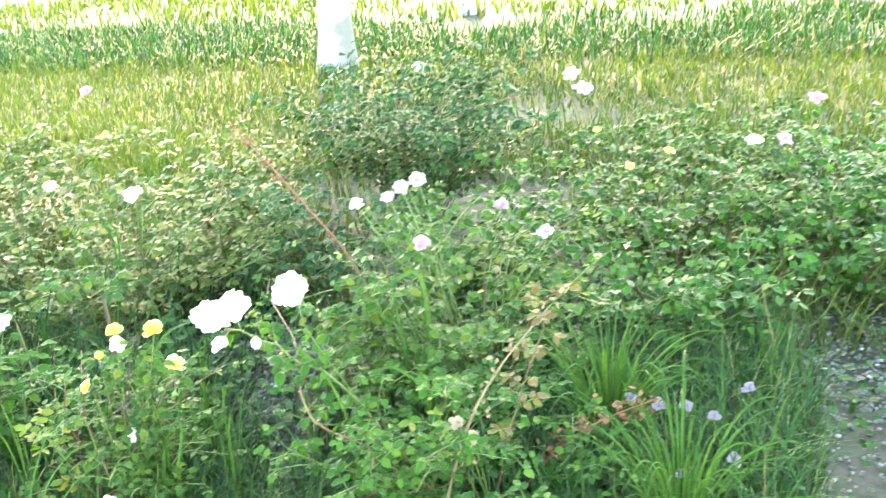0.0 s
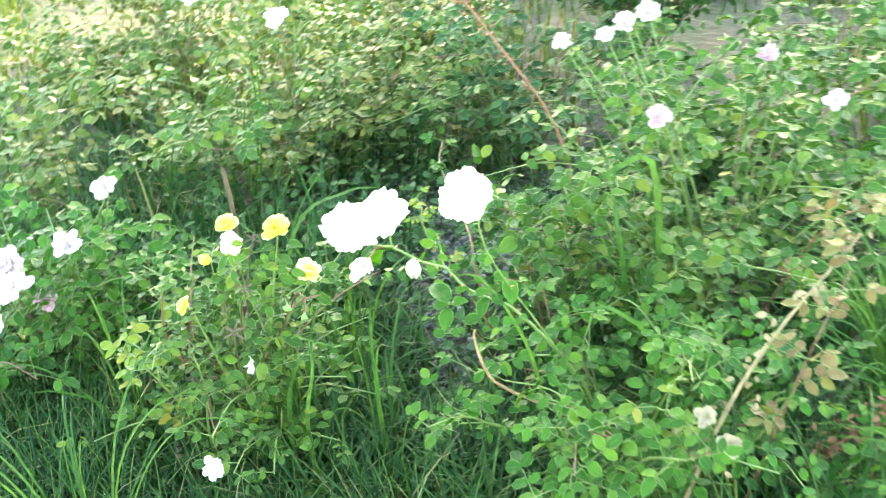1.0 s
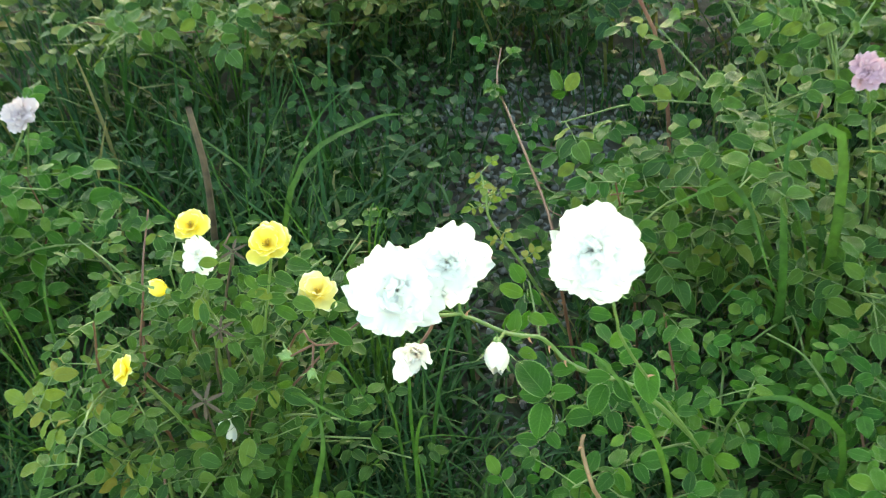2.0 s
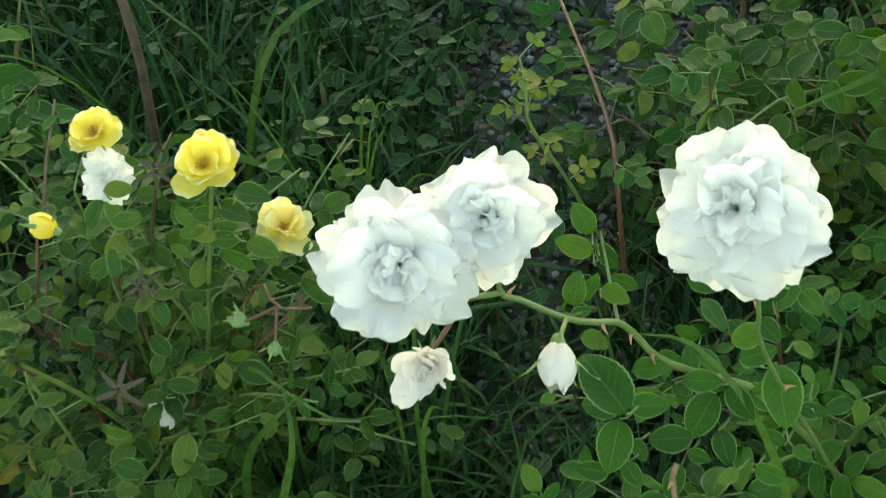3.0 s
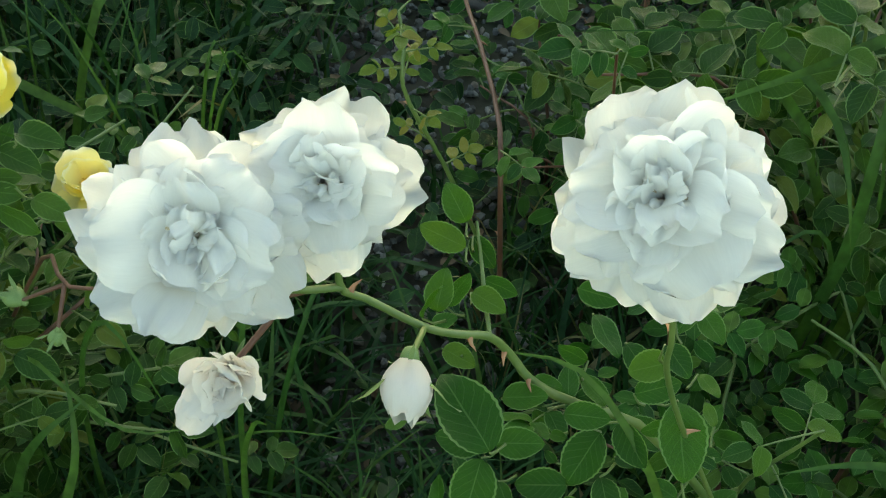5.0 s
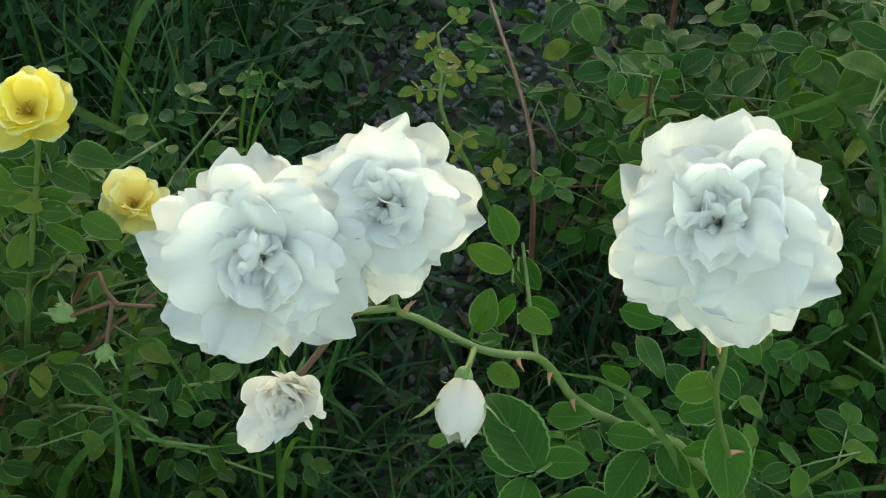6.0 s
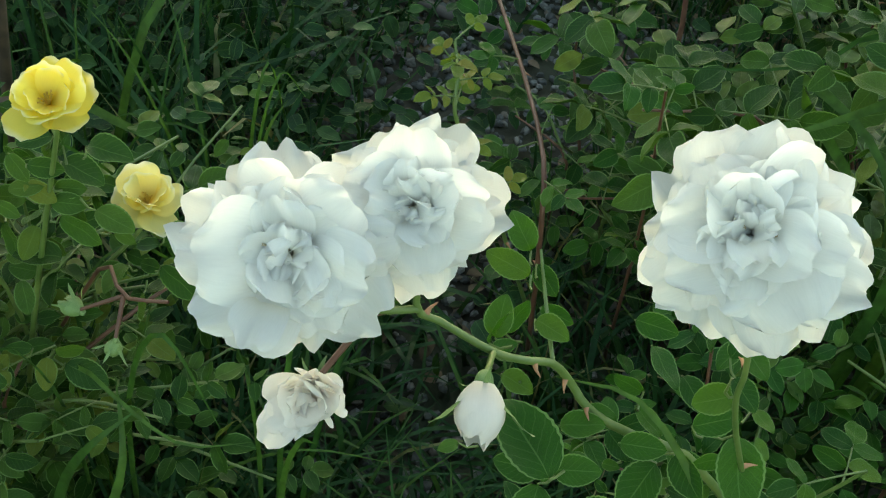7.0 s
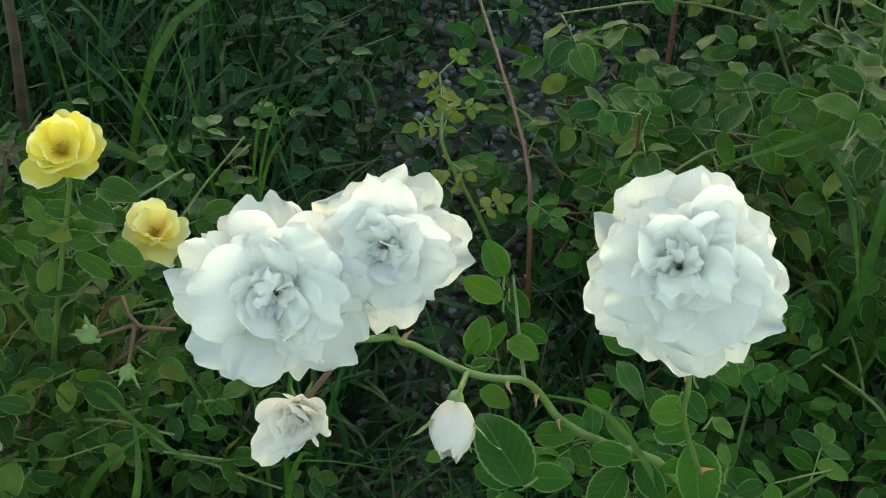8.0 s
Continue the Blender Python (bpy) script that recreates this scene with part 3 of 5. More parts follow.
def gravel():
    rng = np.random.default_rng(8)
    bm = bmesh.new()
    bmesh.ops.create_icosphere(bm, subdivisions=1, radius=0.5)
    v = np.array([p.co[:] for p in bm.verts])
    f = np.array([[p.index for p in q.verts] for q in bm.faces])
    bm.free()
    v = v * (1 + rng.uniform(-0.18, 0.18, (len(v), 1)))
    n = 30000
    x, y = rng.uniform(-1.6, 1.3, n), rng.uniform(1.3, 3.4, n)
    patch = (np.exp(-((x + 0.5) ** 2 + (y - 1.85) ** 2) / 0.1) + np.exp(-((x + 0.78) ** 2 + (y - 2.6) ** 2) / 0.13)
             + 0.6 * np.exp(-((x - 0.85) ** 2 + (y - 2.75) ** 2) / 0.2) + np.exp(-((x + 0.78) ** 2 + (y - 2.3) ** 2) / 0.06))
    keep = rng.random(n) < np.clip(patch * 1.3 + 0.06, 0, 1)
    x, y = x[keep], y[keep]
    n = len(x)
    sz = np.stack([rng.uniform(0.008, 0.019, n), rng.uniform(0.007, 0.015, n), rng.uniform(0.006, 0.012, n)], 1)
    a, b = rng.uniform(0, 6.28, n), rng.uniform(-0.5, 0.5, n)
    fr = np.zeros((n, 3, 3))
    fr[:, 0, 0], fr[:, 1, 0], fr[:, 0, 1], fr[:, 1, 1] = np.cos(a), np.sin(a), -np.sin(a) * np.cos(b), np.cos(a) * np.cos(b)
    fr[:, 2, 1], fr[:, 0, 2], fr[:, 1, 2], fr[:, 2, 2] = np.sin(b), np.sin(a) * np.sin(b), -np.cos(a) * np.sin(b), np.cos(b)
    z = 0.003 + rng.uniform(0, 0.012, n)
    me = many("gravel", (v, f, np.zeros((len(v), 2))), fr, sz, np.stack([x, y, z], 1))
    me.polygons.foreach_set("use_smooth", np.zeros(len(me.polygons), dtype=bool))
    tagged(child("gravel", me, STONE, None), label="loose grey gravel stones on the soil", category="gravel", kind="stuff")


gravel()


# ---- grass ----
def scatter(rng, n, x0, x1, y0, y1, scale, seed, floor, holes=()):
    x, y = rng.uniform(x0, x1, n), rng.uniform(y0, y1, n)
    p = np.clip(field(x, y, scale, seed) * 1.6 + floor, 0, 1)
    for hx, hy, hr in holes:
        p *= 1 - 0.93 * np.exp(-((x - hx) ** 2 + (y - hy) ** 2) / hr ** 2)
    k = rng.random(n) < p
    return np.stack([x[k], y[k]], 1)


GRAVEL_HOLES = [(-0.46, 1.88, 0.1), (-0.8, 2.64, 0.2), (-0.78, 2.33, 0.07), (0.85, 2.75, 0.16)]
rng = np.random.default_rng(21)
grass("grass", scatter(rng, 26000, -2.0, 0.8, 0.6, 3.0, 2.2, 1.0, 0.6, GRAVEL_HOLES), (0.06, 0.24), (0.003, 0.006), GRASS_SHADED, rng, "dark green grass among the roses in shade")
grass("grass", scatter(rng, 7000, -1.7, -0.2, 0.7, 1.65, 2.2, 2.0, 1.0), (0.1, 0.28), (0.003, 0.006), GRASS_SHADED, rng, "dark grass at the near edge of the bed")
grass("grass", scatter(rng, 750, -1.7, -0.75, 1.7, 2.9, 2.2, 4.0, 0.5, GRAVEL_HOLES), (0.2, 0.42), (0.006, 0.011), GRASS_SHADED, rng, "long grass tufts behind the yellow rose bush")
grass("grass", scatter(rng, 2600, -0.78, -0.2, 1.58, 2.05, 3.0, 5.0, 0.62, [(-0.46, 1.88, 0.12)]), (0.08, 0.24), (0.004, 0.009), GRASS_SHADED, rng, "bent dark grass blades between the rose bushes", bends=(0.8, 1.4, 2.0))
grass("grass", scatter(rng, 2600, 0.0, 0.75, 1.5, 2.6, 2.2, 7.0, 0.7), (0.12, 0.34), (0.004, 0.007), GRASS_SHADED, rng, "lush tuft of bent green grass beside the gravel")
grass("grass", np.concatenate([scatter(rng, 22000, -7, 7, -4, 0.75, 0.7, 40.0, 0.7), scatter(rng, 8000, -7, -1.9, 0.7, 3.2, 0.7, 40.0, 0.8), scatter(rng, 8000, 1.2, 7, 0.7, 5, 0.7, 40.0, 0.8)]), (0.06, 0.16), (0.006, 0.012), GRASS_SHADED, rng, "short grass round the rose bed", levels=3)
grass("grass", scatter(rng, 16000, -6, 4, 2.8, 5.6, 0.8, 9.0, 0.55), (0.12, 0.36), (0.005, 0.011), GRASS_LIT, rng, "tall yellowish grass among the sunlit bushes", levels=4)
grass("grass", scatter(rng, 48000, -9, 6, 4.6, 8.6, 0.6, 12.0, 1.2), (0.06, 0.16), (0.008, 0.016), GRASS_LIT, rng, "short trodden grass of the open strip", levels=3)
# Shade across this strip is put into the blades' dark tone.
grass("grass", scatter(rng, 34000, -12, 8, 8.0, 11.2, 0.6, 15.0, 0.8), (0.08, 0.24), (0.012, 0.024), GRASS_SHADED, rng, "band of meadow grass toned dark for shade", levels=4)
grass("grass", scatter(rng, 26000, -22, 14, 11.4, 24, 0.4, 18.0, 0.85), (0.1, 0.28), (0.02, 0.045), GRASS_LIT, rng, "meadow grass toned bright yellow-green for sun", levels=4)


# ---- trees with lime-washed trunks ----
def tree(base, girth, height, seed, label):
    rng = np.random.default_rng(seed)
    ob = thing("tree", (base[0], base[1], 0), label, "tree", "lime-washed trees")
    x, y = base
    line = smooth_line([(x, y, -0.1), (x + 0.02, y, 0.6), (x - 0.02, y + 0.03, 1.5), (x + 0.05, y, 2.6), (x, y, height * 0.62)], 26)
    v, f = tube_arrays(line, girth, girth * 0.45, 18)
    ang = np.arctan2(v[:, 1] - y, v[:, 0] - x)
    bulge = 1 + 0.06 * np.sin(3 * ang + 1) + 0.04 * np.sin(7 * ang + v[:, 2] * 3) + 0.35 * np.exp(-v[:, 2] / 0.15)
    v[:, 0], v[:, 1] = x + (v[:, 0] - x) * bulge, y + (v[:, 1] - y) * bulge
    cut = 18 * 14
    low_f = f[f.max(axis=1) < cut + 18]
    up_f = f[f.max(axis=1) >= cut + 18] - cut
    inverse(child("trunk", array_mesh("trunk", v[:cut + 18], low_f), LIME_WASH, ob, "lime-washed lower trunk"), ob)
    inverse(child("upper_trunk", array_mesh("upper_trunk", v[cut:], up_f), BARK, ob), ob)
    q, al, nm = [], [], []
    for i in range(14):
        a = i * 2.4 + rng.uniform(-0.3, 0.3)
        z0 = height * rng.uniform(0.42, 0.62)
        ln = rng.uniform(1.3, 2.2)
        e = np.array([x + math.cos(a) * ln, y + math.sin(a) * ln, min(height, z0 + rng.uniform(0.5, 1.9))])
        s = np.array([x, y, z0])
        k = s * 0.5 + e * 0.5 + np.array([0, 0, 0.15])
        inverse(cane([s, k, e], girth * 0.3, 0.015, BARK, ob, 9, 7, name="limb"), ob)
        for c in range(11):
            t = rng.uniform(0.35, 1.1)
            ctr = s + (e - s) * t + rng.normal(0, 0.28, 3)
            m = 70
            q.append(ctr + rng.normal(0, 0.24, (m, 3)))
            al.append(rng.normal(size=(m, 3)) + [0, 0, -0.5])
            nm.append(rng.normal(size=(m, 3)) + [0, 0, 0.8])
    q, al, nm = np.concatenate(q), np.concatenate(al), np.concatenate(nm)
    me = many("crown", LEAF_MIN, axes(al, nm), rng.uniform(0.08, 0.13, len(q)), q)
    inverse(child("crown", me, DLEAF_MANY, ob, kind="stuff"), ob)
    return ob


tree((-2.98, 8.05), 0.155, 6.6, 5, "tree with white lime-washed trunk at the meadow edge")
tree((-2.87, 11.8), 0.085, 6.0, 6, "slender tree with white lime-washed trunk farther off")

# ---- the white rose bush ----
CAMERA_SIDE = (-0.29, 1.38, 0.86)
white = bush("rose_bush", (-0.11, 1.82), 0.48, 0.33, 16, 31, "white rose bush with double blooms and hanging buds beside gravel", LIT_LEAF_ONE, LEAF_MANY, singles=75, leaflet=(0.018, 0.027), node=0.031, lean=(0.03, 0.0))


left_rose = rose(white, (-0.4259, 1.5904, 0.590), (0.3, -0.52, 0.8), 0.0435, WHITE_PETAL, "double", 41, "fully open double white rose", 0.84)
rose(white, (-0.3975, 1.6305, 0.5985), (0.32, -0.66, 0.68), 0.0335, WHITE_PETAL, "double", 42, "double white rose half hidden by its neighbour", 1.03)
right_rose = rose(white, (-0.283, 1.665, 0.6275), (0.04, -0.68, 0.73), 0.0445, WHITE_PETAL, "double", 43, "fully open double white rose on an upright stem", 0.8)


def loose_petal(flower, foot, tip, wide, variant, facing=(0.1, -0.62, 0.72)):
    """A guard petal that stands out from its flower's rim, from foot to tip."""
    along = Vector(tip) - Vector(foot)
    size = along.length
    along.normalize()
    side = along.cross(Vector(facing)).normalized()
    face = side.cross(along)
    m = Matrix(((side.x, along.x, face.x, foot[0]), (side.y, along.y, face.y, foot[1]), (side.z, along.z, face.z, foot[2]), (0, 0, 0, 1))) @ Matrix.Diagonal((size * wide, size, size, 1))
    child("petal", petal(WHITE_PETAL, "guard", variant), None, flower, m=flower.matrix_basis.inverted() @ m)


loose_petal(left_rose, (-0.4220, 1.5800, 0.578), (-0.4165, 1.5480, 0.575), 0.8, 1)
loose_petal(left_rose, (-0.4290, 1.5850, 0.582), (-0.4697, 1.5764, 0.590), 0.9, 2)
loose_petal(left_rose, (-0.4260, 1.5800, 0.578), (-0.4420, 1.5510, 0.577), 0.9, 3)
loose_petal(right_rose, (-0.2700, 1.6600, 0.612), (-0.2458, 1.6500, 0.6155), 0.5, 0)
loose_petal(right_rose, (-0.2740, 1.6640, 0.616), (-0.2370, 1.6620, 0.6240), 0.8, 4)
half_open = rose(white, (-0.4027, 1.5738, 0.5409), (0.25, -0.75, 0.35), 0.0185, BUD_PETAL, "cup", 44, "half-open drooping white bud with a torn petal", name="bud")
for k, (dx, sz) in enumerate(((-0.012, 0.024), (-0.021, 0.019), (0.012, 0.017))):
    along = Vector((dx, -0.026, -0.024)).normalized()
    face = Vector((0.1, -0.6, 0.65)).normalized()
    side = along.cross(face).normalized()
    face = side.cross(along)
    m = Matrix(((side.x, along.x, face.x, -0.4035), (side.y, along.y, face.y, 1.571), (side.z, along.z, face.z, 0.537), (0, 0, 0, 1))) @ Matrix.Scale(sz, 4)
    child("petal", petal(BUD_PETAL, "outer", k), None, half_open, m=half_open.matrix_basis.inverted() @ m)
bud(white, (-0.3504, 1.6229, 0.5302), (0.34, -0.82, -0.5), 0.025, BUD_PETAL, 45, "closed white bud hanging from its stalk")
for pts, r0, r1, th, mt in [
    ([(-0.12, 1.83, 0.0), (-0.16, 1.80, 0.22), (-0.245, 1.745, 0.385), (-0.2894, 1.7108, 0.4303), (-0.3044, 1.7009, 0.4425), (-0.3171, 1.6935, 0.457), (-0.3266, 1.6916, 0.4692),
      (-0.3365, 1.6818, 0.4886), (-0.3465, 1.6679, 0.4989), (-0.3589, 1.6543, 0.5107), (-0.3811, 1.6394, 0.5315), (-0.3892, 1.6318, 0.5415), (-0.394, 1.637, 0.565), (-0.396, 1.638, 0.585)], 0.0029, 0.0014, 9, CANE_GREEN),
    ([(-0.3892, 1.6318, 0.5415), (-0.3978, 1.6182, 0.5479), (-0.4076, 1.6050, 0.5586), (-0.42, 1.6, 0.576)], 0.0018, 0.0015, 0, CANE_GREEN),
    ([(-0.3892, 1.6318, 0.5415), (-0.4026, 1.6138, 0.5468), (-0.4018, 1.6034, 0.5459), (-0.4028, 1.5908, 0.5425), (-0.403, 1.58, 0.5415)], 0.0016, 0.0013, 0, CANE_RED),
    ([(-0.3589, 1.6543, 0.5107), (-0.3551, 1.6406, 0.5187), (-0.3504, 1.6229, 0.5302)], 0.0016, 0.0013, 0, CANE_GREEN),
    ([(-0.12, 1.83, 0.0), (-0.17, 1.78, 0.25), (-0.2484, 1.685, 0.5), (-0.2609, 1.668, 0.56), (-0.270, 1.672, 0.595), (-0.281, 1.668, 0.612)], 0.0016, 0.0011, 4, CANE_GREEN)]:
    inverse(cane(pts, r0, r1, mt, white, 36 if len(pts) > 5 else 8, 9, thorns=th, name="flower_cane"), white)
inverse(cane([(-0.12, 1.83, 0.0), (-0.14, 1.74, 0.2), (-0.2351, 1.6524, 0.3141), (-0.2554, 1.6368, 0.3529), (-0.2668, 1.6389, 0.3794), (-0.2781, 1.6489, 0.3998), (-0.2794, 1.6575, 0.4063)], 0.0026, 0.0018, CANE_TAN, white, 14, 8, thorns=5, name="woody_cane", label="tan woody cane with thorns"), white)
hero = np.random.default_rng(50)


def spray(parent, ends, material, root, seed):
    """Leaflets given by foot and tip, each on a short stalk that leads towards the root."""
    rr = np.random.default_rng(seed)
    for e in ends:
        a, b = np.array(e[:3]), np.array(e[3:])
        foot = a + (np.array(root) - a) * min(1.0, 0.011 / np.linalg.norm(np.array(root) - a))
        line = [foot, 0.5 * (foot + a) - np.array([0, 0, 0.003]), a - (b - a) * 0.02, a]
        nrm = np.array([0.05, -0.55, 0.8]) + 0.3 * rr.normal(size=3)
        single_leaf(parent, (line, [(a, b - a, nrm, np.linalg.norm(b - a) * 1.06)]), material, CANE_GREEN, rr)


SPRAY_LOW = [
    (-0.314, 1.647, 0.454, -0.346, 1.661, 0.473), (-0.320, 1.656, 0.443, -0.340, 1.647, 0.444), (-0.315, 1.659, 0.444, -0.296, 1.665, 0.452),
    (-0.318, 1.651, 0.438, -0.312, 1.624, 0.426), (-0.323, 1.681, 0.448, -0.305, 1.688, 0.457), (-0.293, 1.690, 0.447, -0.273, 1.694, 0.454),
    (-0.273, 1.693, 0.442, -0.278, 1.668, 0.429), (-0.266, 1.700, 0.448, -0.250, 1.685, 0.443), (-0.246, 1.710, 0.470, -0.228, 1.683, 0.456),
    (-0.277, 1.712, 0.438, -0.293, 1.717, 0.447), (-0.295, 1.725, 0.449, -0.310, 1.721, 0.452), (-0.365, 1.745, 0.448, -0.346, 1.744, 0.449),
    (-0.374, 1.705, 0.456, -0.379, 1.717, 0.473)]
SPRAY_MID = [
    (-0.315, 1.748, 0.471, -0.294, 1.748, 0.475), (-0.301, 1.732, 0.476, -0.281, 1.721, 0.470), (-0.281, 1.734, 0.464, -0.262, 1.723, 0.460),
    (-0.266, 1.703, 0.470, -0.250, 1.710, 0.482), (-0.277, 1.671, 0.420, -0.298, 1.659, 0.418), (-0.277, 1.674, 0.398, -0.264, 1.672, 0.402),
    (-0.264, 1.685, 0.418, -0.251, 1.670, 0.413), (-0.372, 1.712, 0.455, -0.367, 1.725, 0.470), (-0.371, 1.693, 0.459, -0.362, 1.699, 0.467),
    (-0.361, 1.688, 0.453, -0.344, 1.688, 0.454), (-0.297, 1.697, 0.414, -0.289, 1.696, 0.419), (-0.308, 1.639, 0.413, -0.294, 1.631, 0.412),
    (-0.314, 1.631, 0.409, -0.332, 1.623, 0.410), (-0.310, 1.668, 0.396, -0.300, 1.658, 0.394), (-0.242, 1.744, 0.454, -0.229, 1.737, 0.455),
    (-0.220, 1.690, 0.425, -0.209, 1.685, 0.428)]
SPRAY_BACK = [
    (-0.236, 1.664, 0.430, -0.219, 1.659, 0.434), (-0.244, 1.728, 0.427, -0.254, 1.718, 0.423), (-0.262, 1.706, 0.409, -0.252, 1.704, 0.413),
    (-0.263, 1.765, 0.459, -0.260, 1.774, 0.473), (-0.215, 1.713, 0.431, -0.225, 1.712, 0.434), (-0.245, 1.670, 0.409, -0.252, 1.658, 0.406),
    (-0.223, 1.740, 0.426, -0.232, 1.745, 0.434), (-0.325, 1.665, 0.383, -0.335, 1.671, 0.393), (-0.370, 1.675, 0.396, -0.377, 1.666, 0.396),
    (-0.225, 1.706, 0.400, -0.240, 1.707, 0.403), (-0.289, 1.698, 0.390, -0.296, 1.698, 0.395), (-0.318, 1.713, 0.428, -0.302, 1.714, 0.432)]
SPRAY_TOP = [
    (-0.375, 1.728, 0.503, -0.389, 1.732, 0.517), (-0.368, 1.714, 0.502, -0.390, 1.709, 0.508), (-0.369, 1.725, 0.499, -0.354, 1.717, 0.494),
    (-0.354, 1.695, 0.496, -0.337, 1.694, 0.497), (-0.365, 1.666, 0.500, -0.365, 1.676, 0.514)]
# Front sprays take the brightened green, the one behind the plain green.
spray(white, SPRAY_LOW, LIT_LEAF_ONE, (-0.29, 1.70, 0.44), 1)
spray(white, SPRAY_MID, LIT_LEAF_ONE, (-0.25, 1.71, 0.45), 2)
spray(white, SPRAY_BACK, LEAF_ONE, (-0.22, 1.73, 0.42), 3)
spray(white, SPRAY_TOP, LIT_LEAF_ONE, (-0.343, 1.672, 0.505), 4)
inverse(cane([(-0.3365, 1.6818, 0.4886), (-0.3489, 1.6999, 0.4922), (-0.3608, 1.7178, 0.4967), (-0.3707, 1.7309, 0.504)], 0.0012, 0.0008, CANE_GREEN, white, 8, name="leaf_stalk"), white)
for b, t, n, ln, lf, pr in [
    ((-0.40, 1.604, 0.553), (-0.43, 1.64, 0.53), (0.0, -0.3, 0.95), 0.05, 0.03, 2),
    ((-0.40, 1.62, 0.57), (-0.46, 1.68, 0.575), (0.0, -0.4, 0.9), 0.05, 0.03, 1)]:
    single_leaf(white, compound(b, np.array(t) - np.array(b), n, ln, lf, pr, hero), LEAF_ONE, CANE_GREEN, hero)

# ---- the yellow rose bush ----
yellow = bush("rose_bush", (-0.745, 1.6), 0.48, 0.145, 20, 61, "small yellow rose bush with open blooms and withered heads", YLEAF_ONE, YLEAF_MANY, leaflet=(0.015, 0.023), node=0.03, singles=70, near=(-0.5, 1.35, 0.8))
YELLOW_TOP = [
    (-0.688, 1.621, 0.495, -0.674, 1.632, 0.493), (-0.681, 1.612, 0.474, -0.667, 1.626, 0.473), (-0.672, 1.611, 0.456, -0.661, 1.620, 0.457),
    (-0.657, 1.650, 0.466, -0.643, 1.646, 0.457), (-0.645, 1.651, 0.464, -0.629, 1.660, 0.462), (-0.645, 1.671, 0.471, -0.654, 1.655, 0.473),
    (-0.648, 1.649, 0.450, -0.631, 1.652, 0.443), (-0.639, 1.661, 0.443, -0.625, 1.669, 0.442), (-0.637, 1.655, 0.437, -0.621, 1.664, 0.436),
    (-0.657, 1.634, 0.441, -0.643, 1.636, 0.436), (-0.630, 1.654, 0.430, -0.606, 1.657, 0.419), (-0.678, 1.603, 0.458, -0.668, 1.590, 0.446),
    (-0.638, 1.688, 0.417, -0.626, 1.681, 0.408), (-0.615, 1.679, 0.407, -0.602, 1.679, 0.403)]
YELLOW_LOW = [
    (-0.628, 1.627, 0.332, -0.613, 1.636, 0.333), (-0.619, 1.626, 0.326, -0.593, 1.632, 0.318), (-0.629, 1.621, 0.330, -0.618, 1.607, 0.322),
    (-0.638, 1.619, 0.335, -0.646, 1.608, 0.341), (-0.611, 1.600, 0.297, -0.624, 1.587, 0.305), (-0.616, 1.560, 0.323, -0.606, 1.534, 0.313),
    (-0.615, 1.567, 0.300, -0.598, 1.572, 0.297), (-0.664, 1.529, 0.345, -0.645, 1.530, 0.337), (-0.627, 1.589, 0.340, -0.641, 1.577, 0.350),
    (-0.651, 1.633, 0.378, -0.637, 1.622, 0.368), (-0.666, 1.596, 0.372, -0.650, 1.592, 0.363), (-0.645, 1.513, 0.327, -0.625, 1.519, 0.321),
    (-0.599, 1.549, 0.308, -0.609, 1.546, 0.318), (-0.641, 1.657, 0.384, -0.659, 1.641, 0.394)]
# Brighter tone above, plain tone below, as if less light got down.
spray(yellow, YELLOW_TOP, LIT_YLEAF_ONE, (-0.68, 1.64, 0.38), 5)
spray(yellow, YELLOW_LOW, YLEAF_ONE, (-0.68, 1.6, 0.25), 6)
for c, ax, r, mat_, kind, lab in [
    ((-0.722, 1.653, 0.509), (0.1, -0.2, 0.9), 0.021, YELLOW_PETAL, "open", "yellow rose bloom with pale petal edges"),
    ((-0.708, 1.64, 0.483), (0.5, -0.3, 0.6), 0.022, WHITE_PETAL, "loose", "faded cream rose bloom under a yellow one"),
    ((-0.622, 1.655, 0.519), (0.15, -0.3, 0.9), 0.0245, YELLOW_PETAL, "open", "yellow rose bloom showing its stamens"),
    ((-0.617, 1.709, 0.408), (0.1, -0.1, 0.95), 0.0245, PALE_PETAL, "open", "pale yellow rose bloom lower on the bush"),
    ((-0.695, 1.50, 0.45), (-0.4, -0.5, 0.5), 0.016, YELLOW_PETAL, "open", "small yellow bloom at the bush's side")]:
    rose(yellow, c, ax, r, mat_, kind, int(abs(c[0]) * 9000), lab)
    inverse(cane([(-0.72, 1.62, 0.02), (0.5 * c[0] - 0.36, 0.5 * c[1] + 0.81, 0.28), (c[0] - ax[0] * 0.02, c[1] - ax[1] * 0.02, c[2] - 0.02)], 0.003, 0.0014, CANE_GREEN, yellow, 14, name="flower_cane"), yellow)
bud(yellow, (-0.705, 1.585, 0.48), (-0.8, -0.2, 0.15), 0.02, YELLOW_PETAL, 71, "half-closed yellow bud")
# leaves close under the yellow blooms
under = np.random.default_rng(72)
